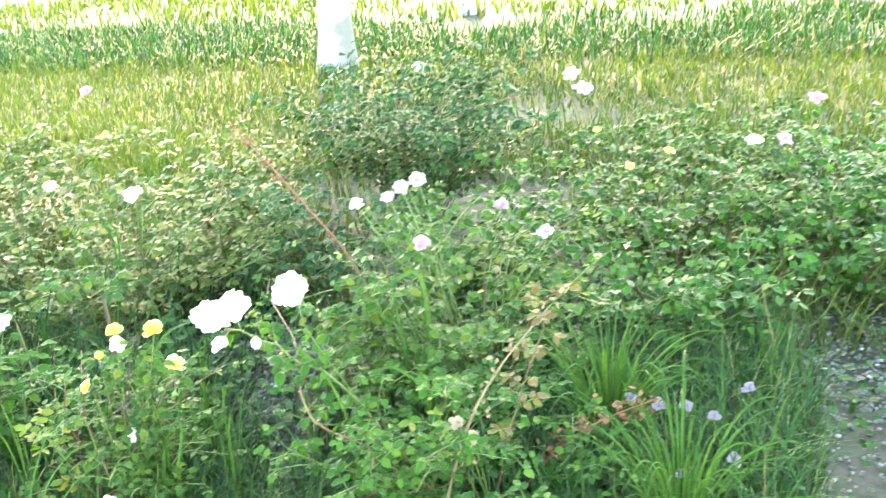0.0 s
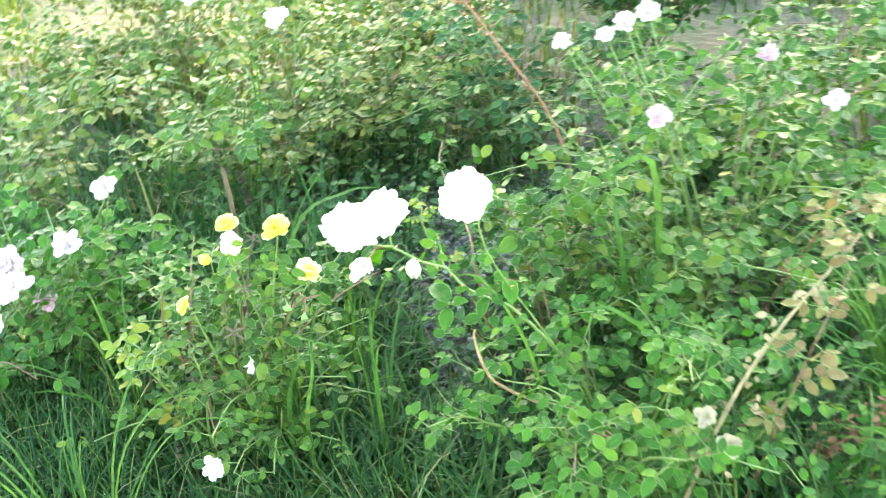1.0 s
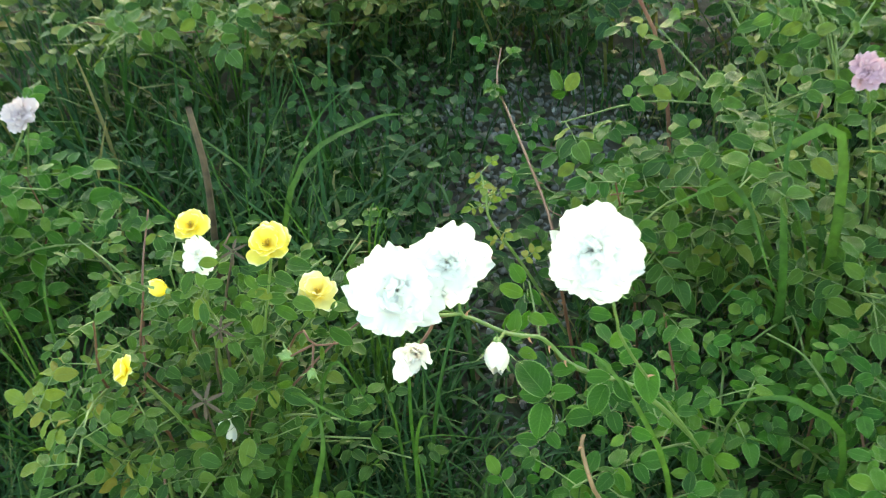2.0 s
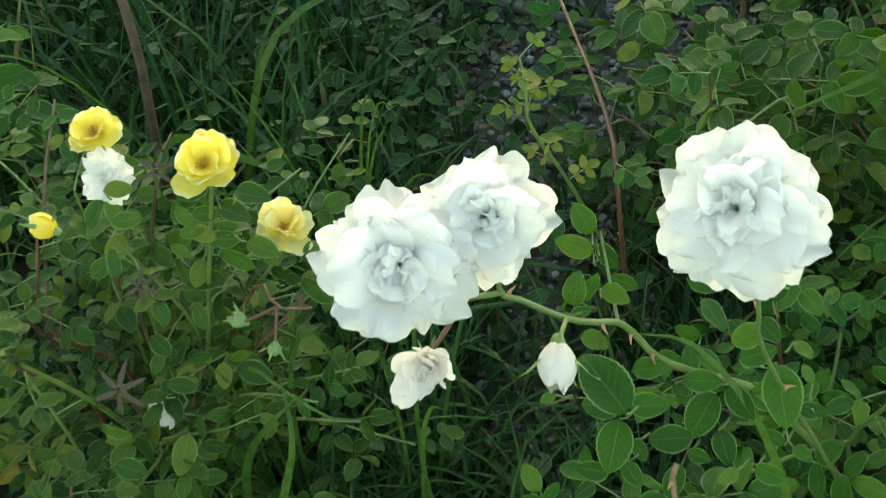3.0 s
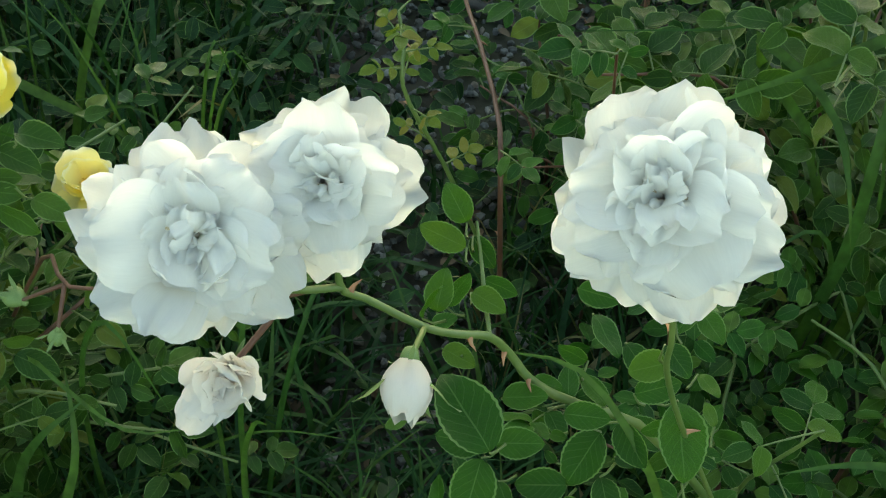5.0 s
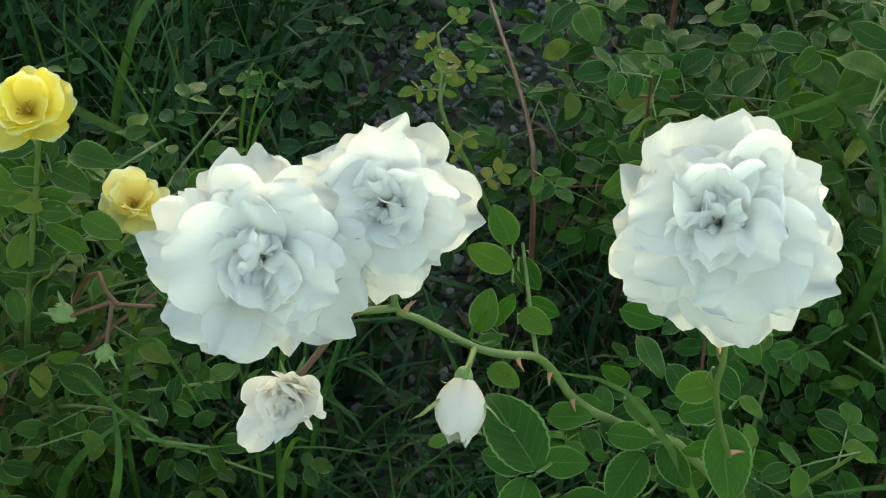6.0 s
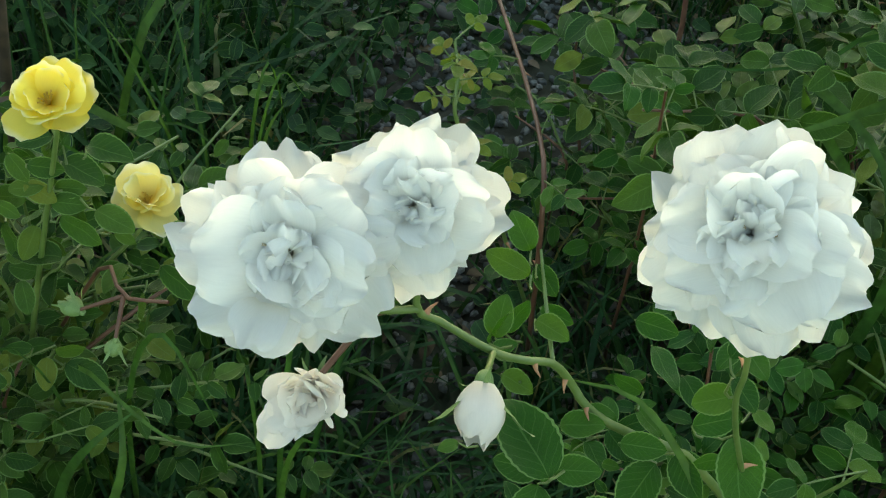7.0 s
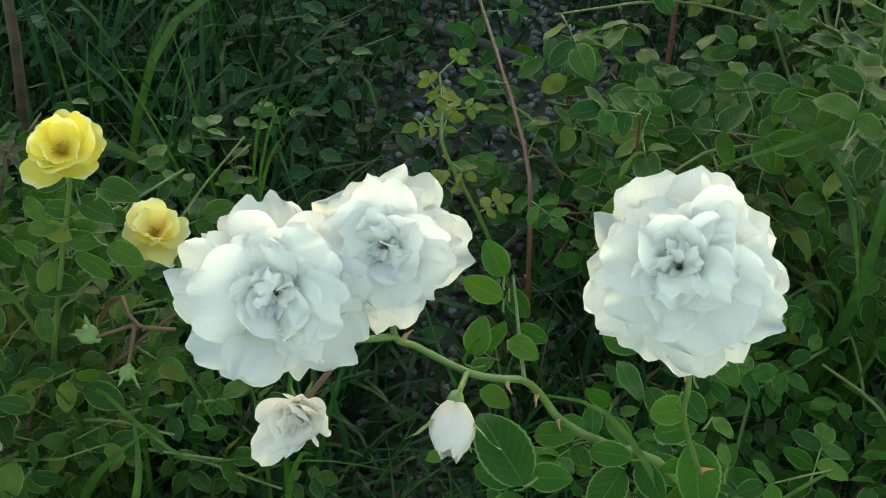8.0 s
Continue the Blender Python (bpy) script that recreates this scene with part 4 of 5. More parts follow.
for sx, sy, sz in ((-0.715, 1.65, 0.47), (-0.63, 1.665, 0.48), (-0.605, 1.69, 0.4), (-0.69, 1.66, 0.43), (-0.65, 1.66, 0.42), (-0.735, 1.65, 0.42), (-0.66, 1.67, 0.45)):
    ends = []
    for k in range(6):
        g = under.uniform(0, 2 * math.pi)
        f = np.array([sx, sy, sz]) + [0.014 * math.cos(g), 0.014 * math.sin(g), -0.012 * k + under.uniform(-0.006, 0.006)]
        ends.append((*f, *(f + under.uniform(0.02, 0.028) * np.array([math.cos(g), 0.8 * math.sin(g), under.uniform(-0.5, 0.15)]))))
    spray(yellow, ends, LIT_YLEAF_ONE, (sx, sy, sz - 0.04), 73)
# leaves along the upright stem of the single bloom
spray(white, [(-0.262, 1.688, 0.53, -0.248, 1.682, 0.527), (-0.256, 1.694, 0.515, -0.272, 1.686, 0.506)], LEAF_ONE, (-0.262, 1.688, 0.52), 74)
bud(yellow, (-0.603, 1.633, 0.383), (-1, 0, 0.1), 0.014, SEPAL, 72, "closed green bud")
bud(yellow, (-0.571, 1.627, 0.385), (-0.1, -0.3, -0.9), 0.012, SEPAL, 73, "closed green bud")
for pts in ([(-0.66, 1.66, 0.3), (-0.613, 1.664, 0.39), (-0.580, 1.646, 0.401), (-0.550, 1.651, 0.412)], [(-0.580, 1.646, 0.401), (-0.603, 1.633, 0.385)], [(-0.580, 1.646, 0.401), (-0.571, 1.627, 0.386)]):
    inverse(cane(pts, 0.0015, 0.0011, CANE_RED, yellow, 8, name="flower_cane"), yellow)

# ---- other rose bushes of the bed ----
B = bush
pinkbush = B("rose_bush", (-0.1, 2.3), 0.62, 0.42, 21, 81, "leafy rose bush with pale pink blooms", YLEAF_ONE, YLEAF_MANY, singles=45)
leftbush = B("rose_bush", (-1.3, 1.72), 0.47, 0.22, 14, 82, "low rose bush with pale pink and white blooms", LEAF_ONE, LEAF_MANY, singles=45)
backbush = B("rose_bush", (-0.42, 2.24), 0.3, 0.26, 8, 83, "sparse rose bush with reddish canes over gravel", LEAF_ONE, LEAF_MANY, singles=40, node=0.06)
sidebush = B("rose_bush", (0.1, 1.75), 0.38, 0.3, 14, 84, "green rose bush with small toothed leaves", LEAF_ONE, LEAF_MANY, singles=70, leaflet=(0.018, 0.027), node=0.031)
bigleft = B("rose_bush", (-1.35, 2.65), 0.55, 0.6, 26, 85, "wide yellow-green rose bush with few blooms", YLEAF_ONE, SUNNY_DRY_MANY, singles=20)
for i, (bx, by, h, s, n, mt) in enumerate([
    (-2.2, 3.0, 0.55, 0.6, 22, SUNNY_DRY_MANY), (-2.9, 3.8, 0.6, 0.7, 22, SUNNY_DRY_MANY), (-1.5, 3.6, 0.6, 0.6, 22, SUNNY_DRY_MANY), (-0.8, 3.95, 0.85, 0.62, 34, DLEAF_MANY),
    (-0.3, 3.1, 0.5, 0.5, 20, YLEAF_MANY), (0.3, 3.5, 0.5, 0.5, 18, YLEAF_MANY), (0.85, 3.6, 0.5, 0.5, 22, LEAF_MANY), (1.65, 3.35, 0.5, 0.5, 20, LEAF_MANY),
    (0.1, 4.3, 0.5, 0.5, 16, YLEAF_MANY), (0.9, 4.2, 0.5, 0.5, 16, YLEAF_MANY), (1.7, 3.7, 0.5, 0.6, 18, YLEAF_MANY), (-0.85, 3.0, 0.5, 0.35, 14, DLEAF_MANY), (0.4, 2.85, 0.45, 0.38, 16, LEAF_MANY), (0.95, 3.3, 0.42, 0.35, 14, LEAF_MANY), (-3.2, 2.7, 0.5, 0.6, 18, SUNNY_DRY_MANY), (-2.0, 2.2, 0.45, 0.4, 16, SUNNY_DRY_MANY)]):
    B("rose_bush", (bx, by), h, s, n, 100 + i, "rambling rose bush in the overgrown bed", LEAF_ONE, mt, singles=0, template=LEAF_LOW if by < 3.2 else LEAF_MIN, node=0.04, leaflet=(0.026, 0.04))


FADED_PETAL = petal_material("faded_petal", (0.34, 0.27, 0.18), (0.24, 0.17, 0.09), (0.36, 0.29, 0.2))


def standing_rose(parent, c, r, mat_, kind, seed, label, axis=(0.15, -0.5, 0.75)):
    rose(parent, c, axis, r, mat_, kind, seed, label)
    b = parent.location
    inverse(cane([(b[0], b[1], 0.05), (0.5 * (b[0] + c[0]), 0.5 * (b[1] + c[1]), c[2] * 0.65), (c[0], c[1] + 0.01, c[2] - 0.012)], 0.003, 0.0015, CANE_GREEN, parent, 10, name="flower_cane"), parent)


for par, c, r, mt, lab in [
    (pinkbush, (-0.152, 2.118, 0.573), 0.0247, PINK_PETAL, "pale pink rose bloom"),
    (pinkbush, (-0.074, 2.593, 0.524), 0.0247, PINK_PETAL, "pale pink rose bloom"),
    (pinkbush, (0.081, 2.456, 0.495), 0.0247, BLUSH_PETAL, "white rose bloom"),
    (pinkbush, (-0.538, 2.627, 0.504), 0.0247, BLUSH_PETAL, "white rose bloom"),
    (pinkbush, (-0.392, 2.636, 0.556), 0.0289, BLUSH_PETAL, "white rose bloom in a cluster"),
    (pinkbush, (-0.35, 2.67, 0.572), 0.0289, BLUSH_PETAL, "white rose bloom in a cluster"),
    (pinkbush, (-0.43, 2.62, 0.53), 0.0247, BLUSH_PETAL, "white rose bloom in a cluster"),
    (leftbush, (-1.143, 1.66, 0.386), 0.032, BLUSH_PETAL, "white rose bloom with a pink blush"),
    (leftbush, (-1.16, 1.591, 0.299), 0.026, PINK_PETAL, "pale pink rose bloom"),
    (leftbush, (-1.189, 1.815, 0.424), 0.029, BLUSH_PETAL, "white rose bloom with a pink blush"),
    (leftbush, (-1.15, 1.53, 0.37), 0.038, BLUSH_PETAL, "white rose bloom in a cluster"),
    (leftbush, (-1.19, 1.56, 0.39), 0.038, BLUSH_PETAL, "white rose bloom in a cluster"),
    (leftbush, (-1.17, 1.47, 0.33), 0.04, PINK_PETAL, "pale pink rose bloom in a cluster"),
    (yellow, (-0.6, 1.39, 0.25), 0.02, WHITE_PETAL, "small white bloom near the ground"),
    (sidebush, (0.07, 1.634, 0.37), 0.018, FADED_PETAL, "faded cream bloom"),
    (sidebush, (0.11, 1.6, 0.36), 0.018, FADED_PETAL, "faded cream bloom"),
    (bigleft, (-1.182, 2.432, 0.58), 0.032, WHITE_PETAL, "small white rose bloom")]:
    standing_rose(par, c, r, mt, "loose", int(abs(c[0] * 7000) + c[1] * 100), lab)

# ---- far blooms on the rambling bushes ----
bushes = [o for o in bpy.data.objects if o.name.startswith("rose_bush")]
for c, r, mt in [((-0.16, 4.15, 0.62), 0.045, BLUSH_PETAL), ((-0.1, 4.1, 0.57), 0.045, BLUSH_PETAL), ((0.83, 4.19, 0.5), 0.04, PINK_PETAL), ((0.6, 3.48, 0.5), 0.032, WHITE_PETAL),
                 ((0.7, 3.49, 0.5), 0.03, PINK_PETAL), ((-0.93, 4.4, 0.62), 0.038, WHITE_PETAL), ((-2.5, 4.0, 0.6), 0.035, PINK_PETAL), ((-1.75, 2.75, 0.5), 0.03, WHITE_PETAL)]:
    par = min(bushes, key=lambda o: (o.location - Vector((c[0], c[1], 0))).length)
    standing_rose(par, c, r, mt, "far", int(abs(c[0] * 7000) + c[1] * 100), "rose bloom on a rambling bush")


# ---- withered heads and young shoots ----
def withered(parent, c, axis, size, label, petals=0):
    """A withered flower head: brown star of sepals, with or without a last petal."""
    w = new("withered_head")
    w.empty_display_size = 0.01
    w.parent = parent
    inverse(w, parent)
    w.matrix_basis = Matrix.Translation(c) @ turned(axis)
    tagged(w, label=label)
    tone = SEPAL if "pale" in label else CANE_BROWN
    me = array_mesh("dry_sepal", *leaf_template(6, 0.1, 0.4, 0.25))
    for i in range(6):
        child("dry_sepal", me, tone, w, m=Matrix.Rotation(i * 1.047, 4, 'Z') @ Matrix.Rotation(0.15 * (i % 3 - 1), 4, 'X') @ Matrix.Scale(size, 4))
    for i in range(petals):
        child("petal", petal(WHITE_PETAL, "outer", i), None, w, m=Matrix.Rotation(i * 1.5, 4, 'Z') @ Matrix.Rotation(-0.3, 4, 'X') @ Matrix.Scale(size * 0.95, 4))
    child("hip", HIP_MESH, None, w, m=Matrix.Diagonal((size * 0.22, size * 0.22, size * 0.4, 1)))


withered(yellow, (-0.660, 1.580, 0.295), (0.2, -0.7, 0.3), 0.02, "withered white bloom with last petals", 3)
withered(white, (-0.2568, 1.6559, 0.5991), (0.2, -0.6, 0.3), 0.009, "pale star of sepals under a bloom")
withered(yellow, (-0.645, 1.542, 0.386), (0.2, -0.6, 0.6), 0.022, "brown star of dry sepals")
withered(yellow, (-0.672, 1.655, 0.49), (0.2, -0.5, 0.7), 0.016, "brown star of dry sepals")
withered(yellow, (-0.66, 1.60, 0.43), (0.3, -0.5, 0.6), 0.016, "brown star of dry sepals")
for c, a in (((-0.660, 1.580, 0.295), (-0.7, 1.61, 0.1)), ((-0.645, 1.542, 0.386), (-0.7, 1.6, 0.12)), ((-0.672, 1.655, 0.49), (-0.71, 1.63, 0.2)), ((-0.66, 1.60, 0.43), (-0.71, 1.62, 0.2))):
    inverse(cane([a, (0.5 * (a[0] + c[0]) - 0.01, 0.5 * (a[1] + c[1]), 0.55 * (a[2] + c[2])), c], 0.002, 0.0012, CANE_BROWN, yellow, 8), yellow)

YOUNG = leaf_material("young_leaf", [(0.0, (0.07, 0.13, 0.015)), (0.6, (0.13, 0.17, 0.02)), (1.0, (0.2, 0.16, 0.03))], True, RIM)
RED_LEAF = leaf_material("red_young_leaf", [(0.0, (0.1, 0.06, 0.025)), (0.6, (0.15, 0.1, 0.04)), (1.0, (0.12, 0.12, 0.03))], True, RIM)


def shoot(parent, points, leaf, count, material, stem, seed, r=0.0022):
    """A cane with its own leaves along it."""
    rr = np.random.default_rng(seed)
    inverse(cane(points, r, r * 0.5, stem, parent, 16, thorns=3, seed=seed), parent)
    line = smooth_line(points, 30)
    az = rr.uniform(0, 6)
    for i in range(count):
        q = line[int(29 * (0.2 + 0.8 * (i + 1) / count))]
        az += 2.4
        single_leaf(parent, compound(q, (math.cos(az), math.sin(az), 0.5), (0.1, -0.4, 0.9), leaf * 1.6, leaf * rr.uniform(0.8, 1.1), 2 if rr.random() < 0.7 else 1, rr), material, CANE_GREEN, rr)


shoot(backbush, [(-0.44, 2.0, 0.15), (-0.47, 1.93, 0.32), (-0.50, 1.90, 0.407), (-0.509, 1.909, 0.438), (-0.519, 1.916, 0.46)], 0.013, 9, YOUNG, CANE_GREEN, 5)
shoot(backbush, [(-0.42, 2.02, 0.0), (-0.432, 1.951, 0.30), (-0.476, 2.015, 0.341), (-0.607, 2.179, 0.345), (-0.671, 2.258, 0.35), (-0.705, 2.34, 0.36)], 0.02, 8, LEAF_ONE, CANE_RED, 6, 0.0026)
shoot(backbush, [(-0.36, 2.1, 0.0), (-0.37, 2.05, 0.25), (-0.381, 1.99, 0.44)], 0.024, 8, LEAF_ONE, CANE_RED, 7)
shoot(backbush, [(-0.3, 2.15, 0.0), (-0.3, 2.12, 0.25), (-0.31, 2.1, 0.4)], 0.024, 8, YLEAF_ONE, CANE_GREEN, 8)
shoot(pinkbush, [(0.0, 2.2, 0.1), (0.12, 2.1, 0.4), (0.2, 2.05, 0.5)], 0.026, 8, RED_LEAF, CANE_RED, 9)
for k, (bx, by, bz) in enumerate([(-0.152, 2.118, 0.555), (-0.074, 2.593, 0.505), (0.081, 2.456, 0.477), (-0.538, 2.627, 0.485), (-0.392, 2.636, 0.53)]):
    shoot(pinkbush, [(-0.1, 2.3, 0.08), (0.5 * (bx - 0.1) + 0.03, 0.5 * (by + 2.3), 0.34), (bx + 0.02, by + 0.02, bz)], 0.028, 11, YLEAF_ONE, CANE_GREEN, 40 + k)
for k, (bx, by, bz) in enumerate([(-1.143, 1.66, 0.37), (-1.189, 1.815, 0.41), (-1.15, 1.53, 0.35)]):
    shoot(leftbush, [(-1.22, 1.72, 0.06), (0.5 * (bx - 1.22), 0.5 * (by + 1.72), 0.24), (bx - 0.01, by + 0.02, bz)], 0.026, 9, LEAF_ONE, CANE_GREEN, 50 + k)
shoot(sidebush, [(0.1, 1.75, 0.1), (0.16, 1.8, 0.35), (0.2, 1.88, 0.48)], 0.026, 9, RED_LEAF, CANE_RED, 10)
shoot(sidebush, [(0.1, 1.75, 0.05), (0.03, 1.68, 0.3), (0.0, 1.64, 0.36)], 0.022, 4, YOUNG, CANE_GREEN, 11)
shoot(yellow, [(-0.75, 1.58, 0.05), (-0.8, 1.5, 0.28), (-0.82, 1.47, 0.36)], 0.026, 8, YOUNG, CANE_GREEN, 12)


# ---- long grass tufts ----
def tuft(place, blades, label, seed, extra=0, reach=0.25):
    """A grass tuft: each long blade is a part; extra blades rise round its foot."""
    rr = np.random.default_rng(seed)
    ob = thing("grass_tuft", (*place, 0), label, "grass", "long grass tufts")
    for i in range(extra):
        a, h, r = rr.uniform(0, 6.28), rr.uniform(0.16, 0.4), rr.uniform(0.04, reach)
        blades = blades + [([(place[0] + 0.02 * math.cos(a), place[1] + 0.02 * math.sin(a), 0), (place[0] + 0.35 * r * math.cos(a), place[1] + 0.35 * r * math.sin(a), 0.7 * h),
                             (place[0] + 0.75 * r * math.cos(a), place[1] + 0.75 * r * math.sin(a), h), (place[0] + 1.2 * r * math.cos(a), place[1] + 1.2 * r * math.sin(a), h * rr.uniform(0.7, 1.12))], rr.uniform(0.003, 0.0055))]
    for pts, w in blades:
        line = smooth_line(pts, 14)
        d = np.gradient(line, axis=0)
        side = np.cross(d, np.array([0.15, -0.7, 0.7]))
        side /= np.linalg.norm(side, axis=1, keepdims=True) + 1e-9
        up = np.cross(side, d)
        up /= np.linalg.norm(up, axis=1, keepdims=True) + 1e-9
        ww = 0.5 * w * (1 - np.linspace(0, 1, 14) ** 2.2 * 0.95)[:, None]
        v = np.stack([line - side * ww, line - up * ww * 0.35, line + side * ww], 1).reshape(-1, 3)
        uv = np.array([(u, i / 13) for i in range(14) for u in (0, 0.5, 1)])
        f = np.array([(3 * i + k, 3 * i + k + 1, 3 * i + k + 4, 3 * i + k + 3) for i in range(13) for k in (0, 1)])
        inverse(child("blade", array_mesh("blade", v, f, uv), GRASS_BLADE, ob), ob)
    return ob


tuft((-0.13, 2.08), [
    ([(-0.13, 2.08, 0), (-0.14, 2.1, 0.35), (-0.166, 2.119, 0.491), (-0.216, 2.059, 0.486), (-0.262, 2.009, 0.465), (-0.314, 1.963, 0.441)], 0.013),
    ([(-0.14, 2.08, 0), (-0.2, 2.1, 0.3), (-0.3, 2.06, 0.44), (-0.269, 2.034, 0.455), (-0.231, 2.001, 0.452), (-0.204, 1.963, 0.434), (-0.179, 1.957, 0.380)], 0.009),
    ([(-0.15, 2.05, 0), (-0.17, 2.02, 0.2), (-0.176, 2.011, 0.335), (-0.194, 2.024, 0.433), (-0.209, 2.063, 0.492), (-0.210, 2.111, 0.537)], 0.011),
    ([(-0.12, 2.1, 0), (-0.17, 2.14, 0.4), (-0.222, 2.144, 0.472), (-0.275, 2.107, 0.470), (-0.307, 2.085, 0.440), (-0.437, 1.999, 0.43)], 0.006)],
    "tuft of broad arching green grass blades", 1, 9)
tuft((-0.9, 1.9), [
    ([(-0.95, 1.84, 0), (-0.93, 1.845, 0.2), (-0.874, 1.846, 0.286), (-0.792, 1.848, 0.290), (-0.734, 1.850, 0.289), (-0.695, 1.843, 0.283)], 0.011),
    ([(-0.9, 1.9, 0), (-0.86, 1.98, 0.3), (-0.826, 2.126, 0.32), (-0.79, 2.2, 0.3)], 0.01)],
    "tuft of long green grass behind the yellow roses", 2, 14, 0.3)
tuft((-0.62, 1.64), [
    ([(-0.63, 1.66, 0), (-0.63, 1.64, 0.25), (-0.608, 1.627, 0.33), (-0.555, 1.614, 0.345), (-0.510, 1.611, 0.35), (-0.478, 1.636, 0.35)], 0.004),
    ([(-0.61, 1.56, 0), (-0.6, 1.575, 0.2), (-0.594, 1.585, 0.26), (-0.574, 1.594, 0.31), (-0.553, 1.619, 0.34)], 0.01),
    ([(-0.55, 1.56, 0), (-0.56, 1.57, 0.2), (-0.553, 1.6, 0.3), (-0.58, 1.63, 0.34)], 0.009)],
    "bent grass stems between the rose bushes", 3, 10, 0.22)
tuft((-0.66, 1.84), [], "tuft of dark green grass blades by the gravel", 12, 20, 0.18)
tuft((-0.5, 1.68), [], "short grass tuft under the white roses", 13, 5, 0.2)
tuft((-0.08, 1.86), [([(-0.05, 1.84, 0), (-0.06, 1.83, 0.3), (-0.108, 1.796, 0.39), (-0.144, 1.779, 0.40), (-0.183, 1.748, 0.40)], 0.008),
                     ([(-0.18, 1.72, 0.0), (-0.2, 1.7, 0.3), (-0.235, 1.69, 0.42), (-0.29, 1.70, 0.47), (-0.335, 1.69, 0.47)], 0.006)], "long grass blades crossing the rose leaves", 4, 0)
tuft((-0.95, 1.56), [([(-0.99, 1.58, 0), (-0.98, 1.572, 0.1), (-0.96, 1.555, 0.25), (-0.947, 1.541, 0.4)], 0.006)], "upright pale grass stem with blades", 5, 12, 0.3)
tuft((-1.28, 2.32), [([(-1.3, 2.32, 0), (-1.22, 2.34, 0.35), (-1.25, 2.36, 0.5), (-1.417, 2.375, 0.5)], 0.006),
                     ([(-1.28, 2.32, 0), (-1.2, 2.34, 0.4), (-1.228, 2.347, 0.52), (-1.33, 2.3, 0.5)], 0.006)], "arching dry-tipped grass stems over a bush", 6, 14, 0.35)
tuft((0.3, 2.1), [], "lush bent grass tuft near the gravel", 7, 130, 0.3)
tuft((0.5, 1.75), [], "lush bent grass tuft in shade", 8, 110, 0.3)
tuft((-0.75, 1.25), [], "grass tuft in the shaded bed", 9, 26, 0.3)
tuft((-1.9, 3.6), [], "tall yellowish grass tuft by the bushes", 10, 30, 0.4)
tuft((-2.4, 4.4), [], "tall yellowish grass tuft by the bushes", 11, 30, 0.4)


# ---- weeds ----
def stalk_weed(points, material, label, seed, heads=60, spread=0.02, size=0.012):
    """A dry seed stalk: stem and a rough seed head along its upper half."""
    rr = np.random.default_rng(seed)
    ob = thing("dock_weed", (points[0][0], points[0][1], 0), label, "weed", "dry seed stalks")
    inverse(cane(points, 0.004, 0.0015, material, ob, 16, name="stem"), ob)
    line = smooth_line(points, 60)
    q = line[rr.integers(18, 60, heads)] + rr.normal(0, spread, (heads, 3))
    me = many("seed_head", LEAF_LOW, axes(rr.normal(size=(heads, 3)), rr.normal(size=(heads, 3))), rr.uniform(0.6, 1.2, heads) * size, q)
    inverse(child("seed_head", me, material, ob, kind="stuff"), ob)


stalk_weed([(0.1, 1.86, 0), (0.2, 1.87, 0.16), (0.3, 1.9, 0.24), (0.42, 1.96, 0.28)], DRY_RED, "rusty red dock stalk leaning over grass", 1, 150, 0.016, 0.016)
stalk_weed([(-0.45, 2.5, 0), (-0.521, 2.56, 0.3), (-0.723, 2.64, 0.5), (-0.948, 2.796, 0.62), (-1.089, 2.906, 0.68)], DRY_RED, "brown dock stalk leaning through the bushes", 2, 160, 0.01, 0.012)
stalk_weed([(0.0, 1.6, 0), (0.07, 1.634, 0.3), (0.12, 1.75, 0.42), (0.2, 1.95, 0.5)], rough_material("pale_dry_weed", (0.14, 0.1, 0.05), (0.24, 0.17, 0.09), 50, 0.8, 0.3), "pale brown seed stalk among rose leaves", 3, 60, 0.02, 0.015)


def wildflower(c, material, size, label, seed, petals=8):
    rr = np.random.default_rng(seed)
    ob = thing("wildflower", (c[0], c[1], 0), label, "wildflower", "wildflowers")
    inverse(cane([(c[0] + 0.03, c[1] + 0.02, 0), (c[0] + 0.02, c[1], 0.6 * c[2]), c], 0.0016, 0.001, CANE_GREEN, ob, 8, 5, name="stem"), ob)
    hd = new("flower_head")
    hd.empty_display_size = 0.01
    hd.parent = ob
    inverse(hd, ob)
    hd.matrix_basis = Matrix.Translation(c) @ turned((0.2, -0.5, 0.8))
    for i in range(petals):
        child("petal", petal(material, "mid", i % 4), None, hd, m=Matrix.Rotation(i * 2.4, 4, 'Z') @ Matrix.Rotation(rr.uniform(-0.2, 0.6), 4, 'X') @ Matrix.Scale(size * rr.uniform(0.8, 1.1), 4))


for i, c in enumerate([(0.365, 2.008, 0.25), (0.431, 1.989, 0.25), (0.485, 2.052, 0.22), (0.549, 2.011, 0.22), (0.5, 1.794, 0.2), (0.598, 1.873, 0.2), (0.62, 2.2, 0.2)]):
    wildflower(c, PURPLE, 0.02, "pale purple wildflower head on a thin stem", i)
for i, c in enumerate([(0.33, 3.3, 0.5), (0.05, 3.5, 0.52), (0.2, 3.25, 0.46), (-1.9, 3.3, 0.55)]):
    wildflower(c, YELLOW_PETAL, 0.02, "small yellow wildflower on a thin stem", 20 + i)

# ---- ground cover, litter and sticks ----
rng = np.random.default_rng(77)
xy = scatter(rng, 15000, -2.1, 1.3, 0.6, 3.3, 1.6, 30.0, 0.5, GRAVEL_HOLES)
n = len(xy)
q = np.column_stack([xy, rng.uniform(0.01, 0.13, n) * rng.random(n) ** 0.5 + 0.006])
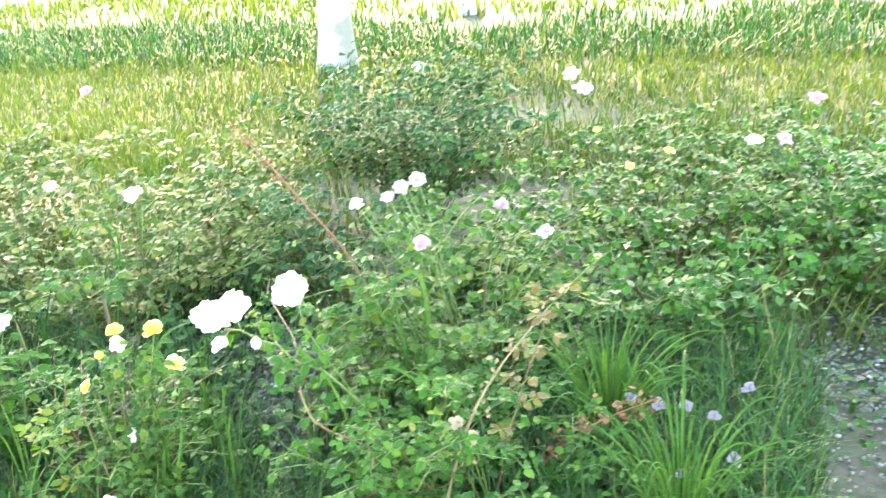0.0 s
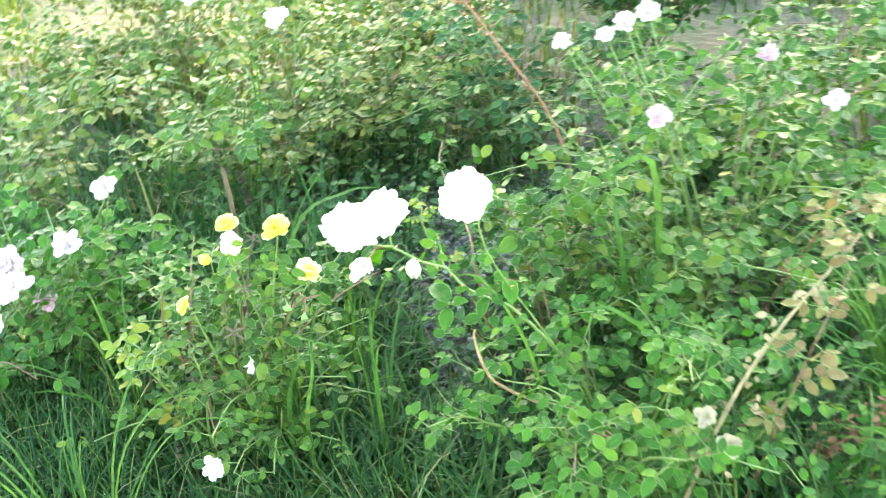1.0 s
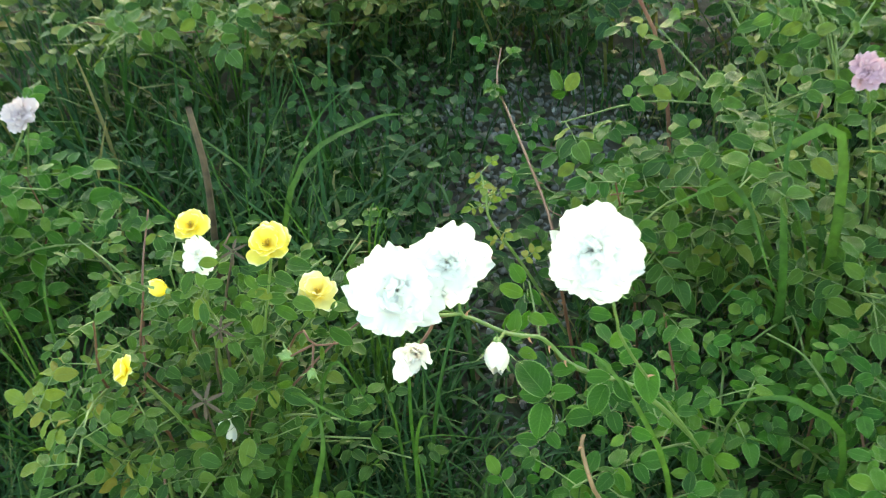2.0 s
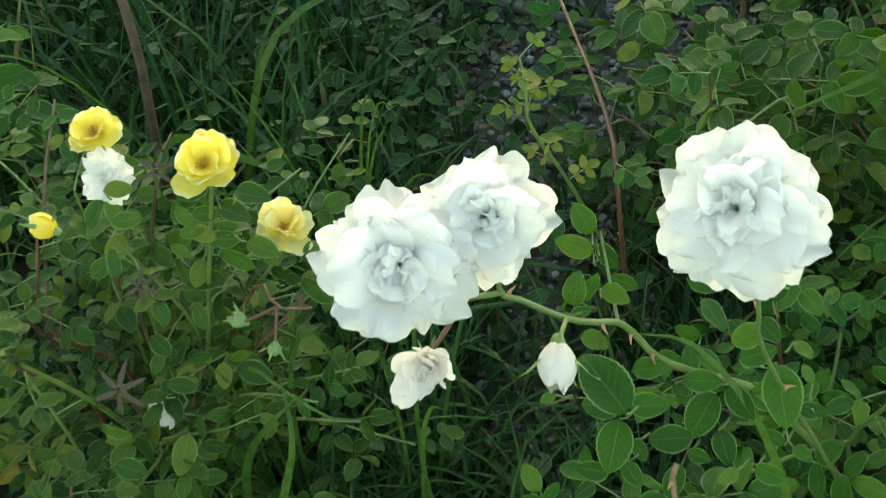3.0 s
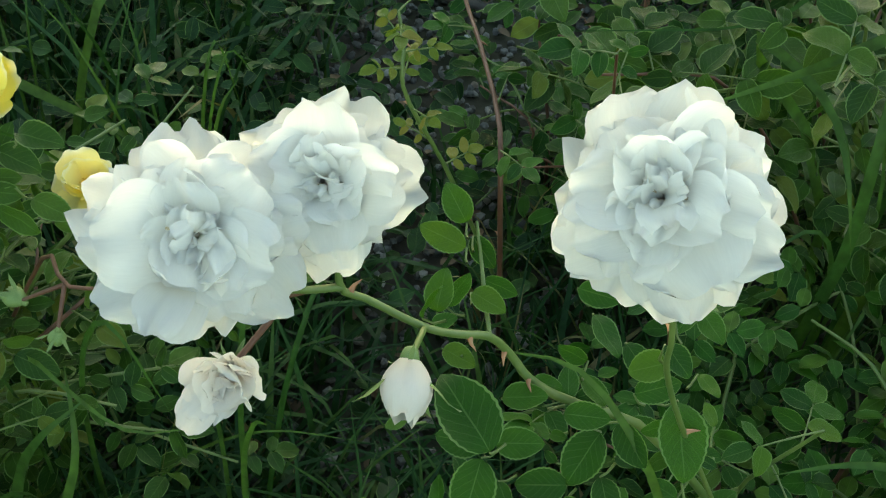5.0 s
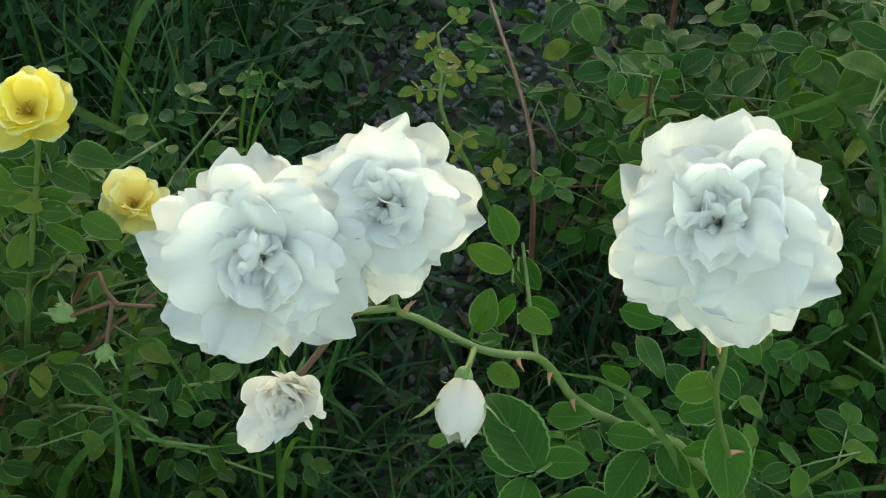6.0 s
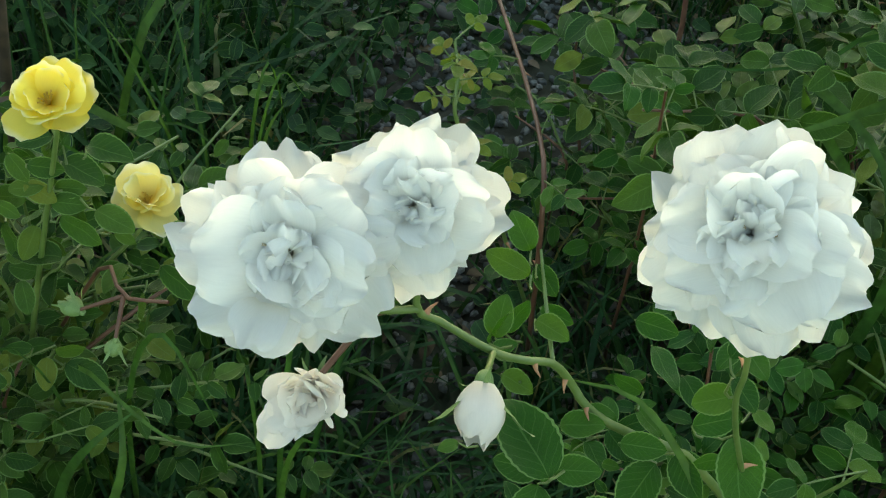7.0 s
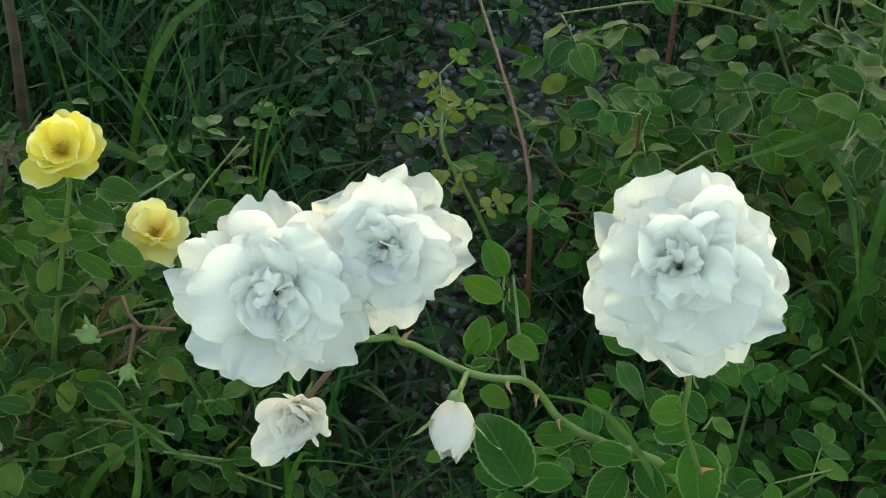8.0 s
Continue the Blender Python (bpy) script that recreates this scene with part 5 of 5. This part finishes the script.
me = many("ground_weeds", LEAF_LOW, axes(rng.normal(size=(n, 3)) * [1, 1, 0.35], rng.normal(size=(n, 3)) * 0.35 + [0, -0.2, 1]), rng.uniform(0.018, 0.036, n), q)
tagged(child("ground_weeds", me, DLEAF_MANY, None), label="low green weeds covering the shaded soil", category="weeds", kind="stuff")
xy = scatter(rng, 3800, -1.7, -0.72, 1.75, 2.8, 2.0, 36.0, 0.6, GRAVEL_HOLES)
n = len(xy)
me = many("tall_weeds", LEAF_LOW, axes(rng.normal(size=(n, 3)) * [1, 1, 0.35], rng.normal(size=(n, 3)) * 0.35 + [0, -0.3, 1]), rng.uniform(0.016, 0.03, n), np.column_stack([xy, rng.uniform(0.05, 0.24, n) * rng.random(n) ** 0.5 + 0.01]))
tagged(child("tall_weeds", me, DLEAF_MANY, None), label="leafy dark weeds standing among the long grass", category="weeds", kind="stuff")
xy = scatter(rng, 2600, -1.9, 1.0, 0.8, 3.0, 2.0, 33.0, 0.7)
n = len(xy)
me = many("dry_litter", LEAF_LOW, axes(rng.normal(size=(n, 3)) * [1, 1, 0.15], rng.normal(size=(n, 3)) * 0.3 + [0, 0, 1]), rng.uniform(0.012, 0.03, n), np.column_stack([xy, rng.uniform(0.012, 0.022, n)]))
tagged(child("dry_litter", me, rough_material("dead_leaf", (0.09, 0.055, 0.03), (0.24, 0.17, 0.1), 40, 0.85, 0.4), None), label="brown dead leaves scattered on the ground", category="leaf litter", kind="stuff")
for pts, r in (([(-1.02, 2.5, 0.02), (-0.85, 2.53, 0.028), (-0.662, 2.559, 0.02)], 0.011), ([(-0.95, 1.95, 0.012), (-0.75, 2.05, 0.016), (-0.6, 2.02, 0.012)], 0.005)):
    tagged(cane(pts, r, r * 0.7, WOOD, None, 14, 9, name="fallen_branch"), label="grey-brown dead branch lying on the gravel", category="branch", group="fallen branches")
inverse(cane([(-0.95, 1.9, 0.0), (-0.9, 1.83, 0.2), (-0.874, 1.831, 0.4), (-0.884, 1.84, 0.5)], 0.006, 0.004, CANE_BROWN, leftbush, 12, name="woody_cane"), leftbush)
for pts, r in (([(0.729, 11.98, 0.06), (1.3, 11.3, 0.08), (1.9, 10.6, 0.06), (2.6, 9.8, 0.05)], 0.03), ([(0.6, 12.6, 0.05), (1.4, 11.8, 0.06), (2.3, 10.95, 0.05)], 0.02)):
    tagged(cane(pts, r, r, WOOD, None, 14, 9, name="wooden_pole"), label="grey weathered pole lying on the meadow grass", category="pole", group="wooden poles")
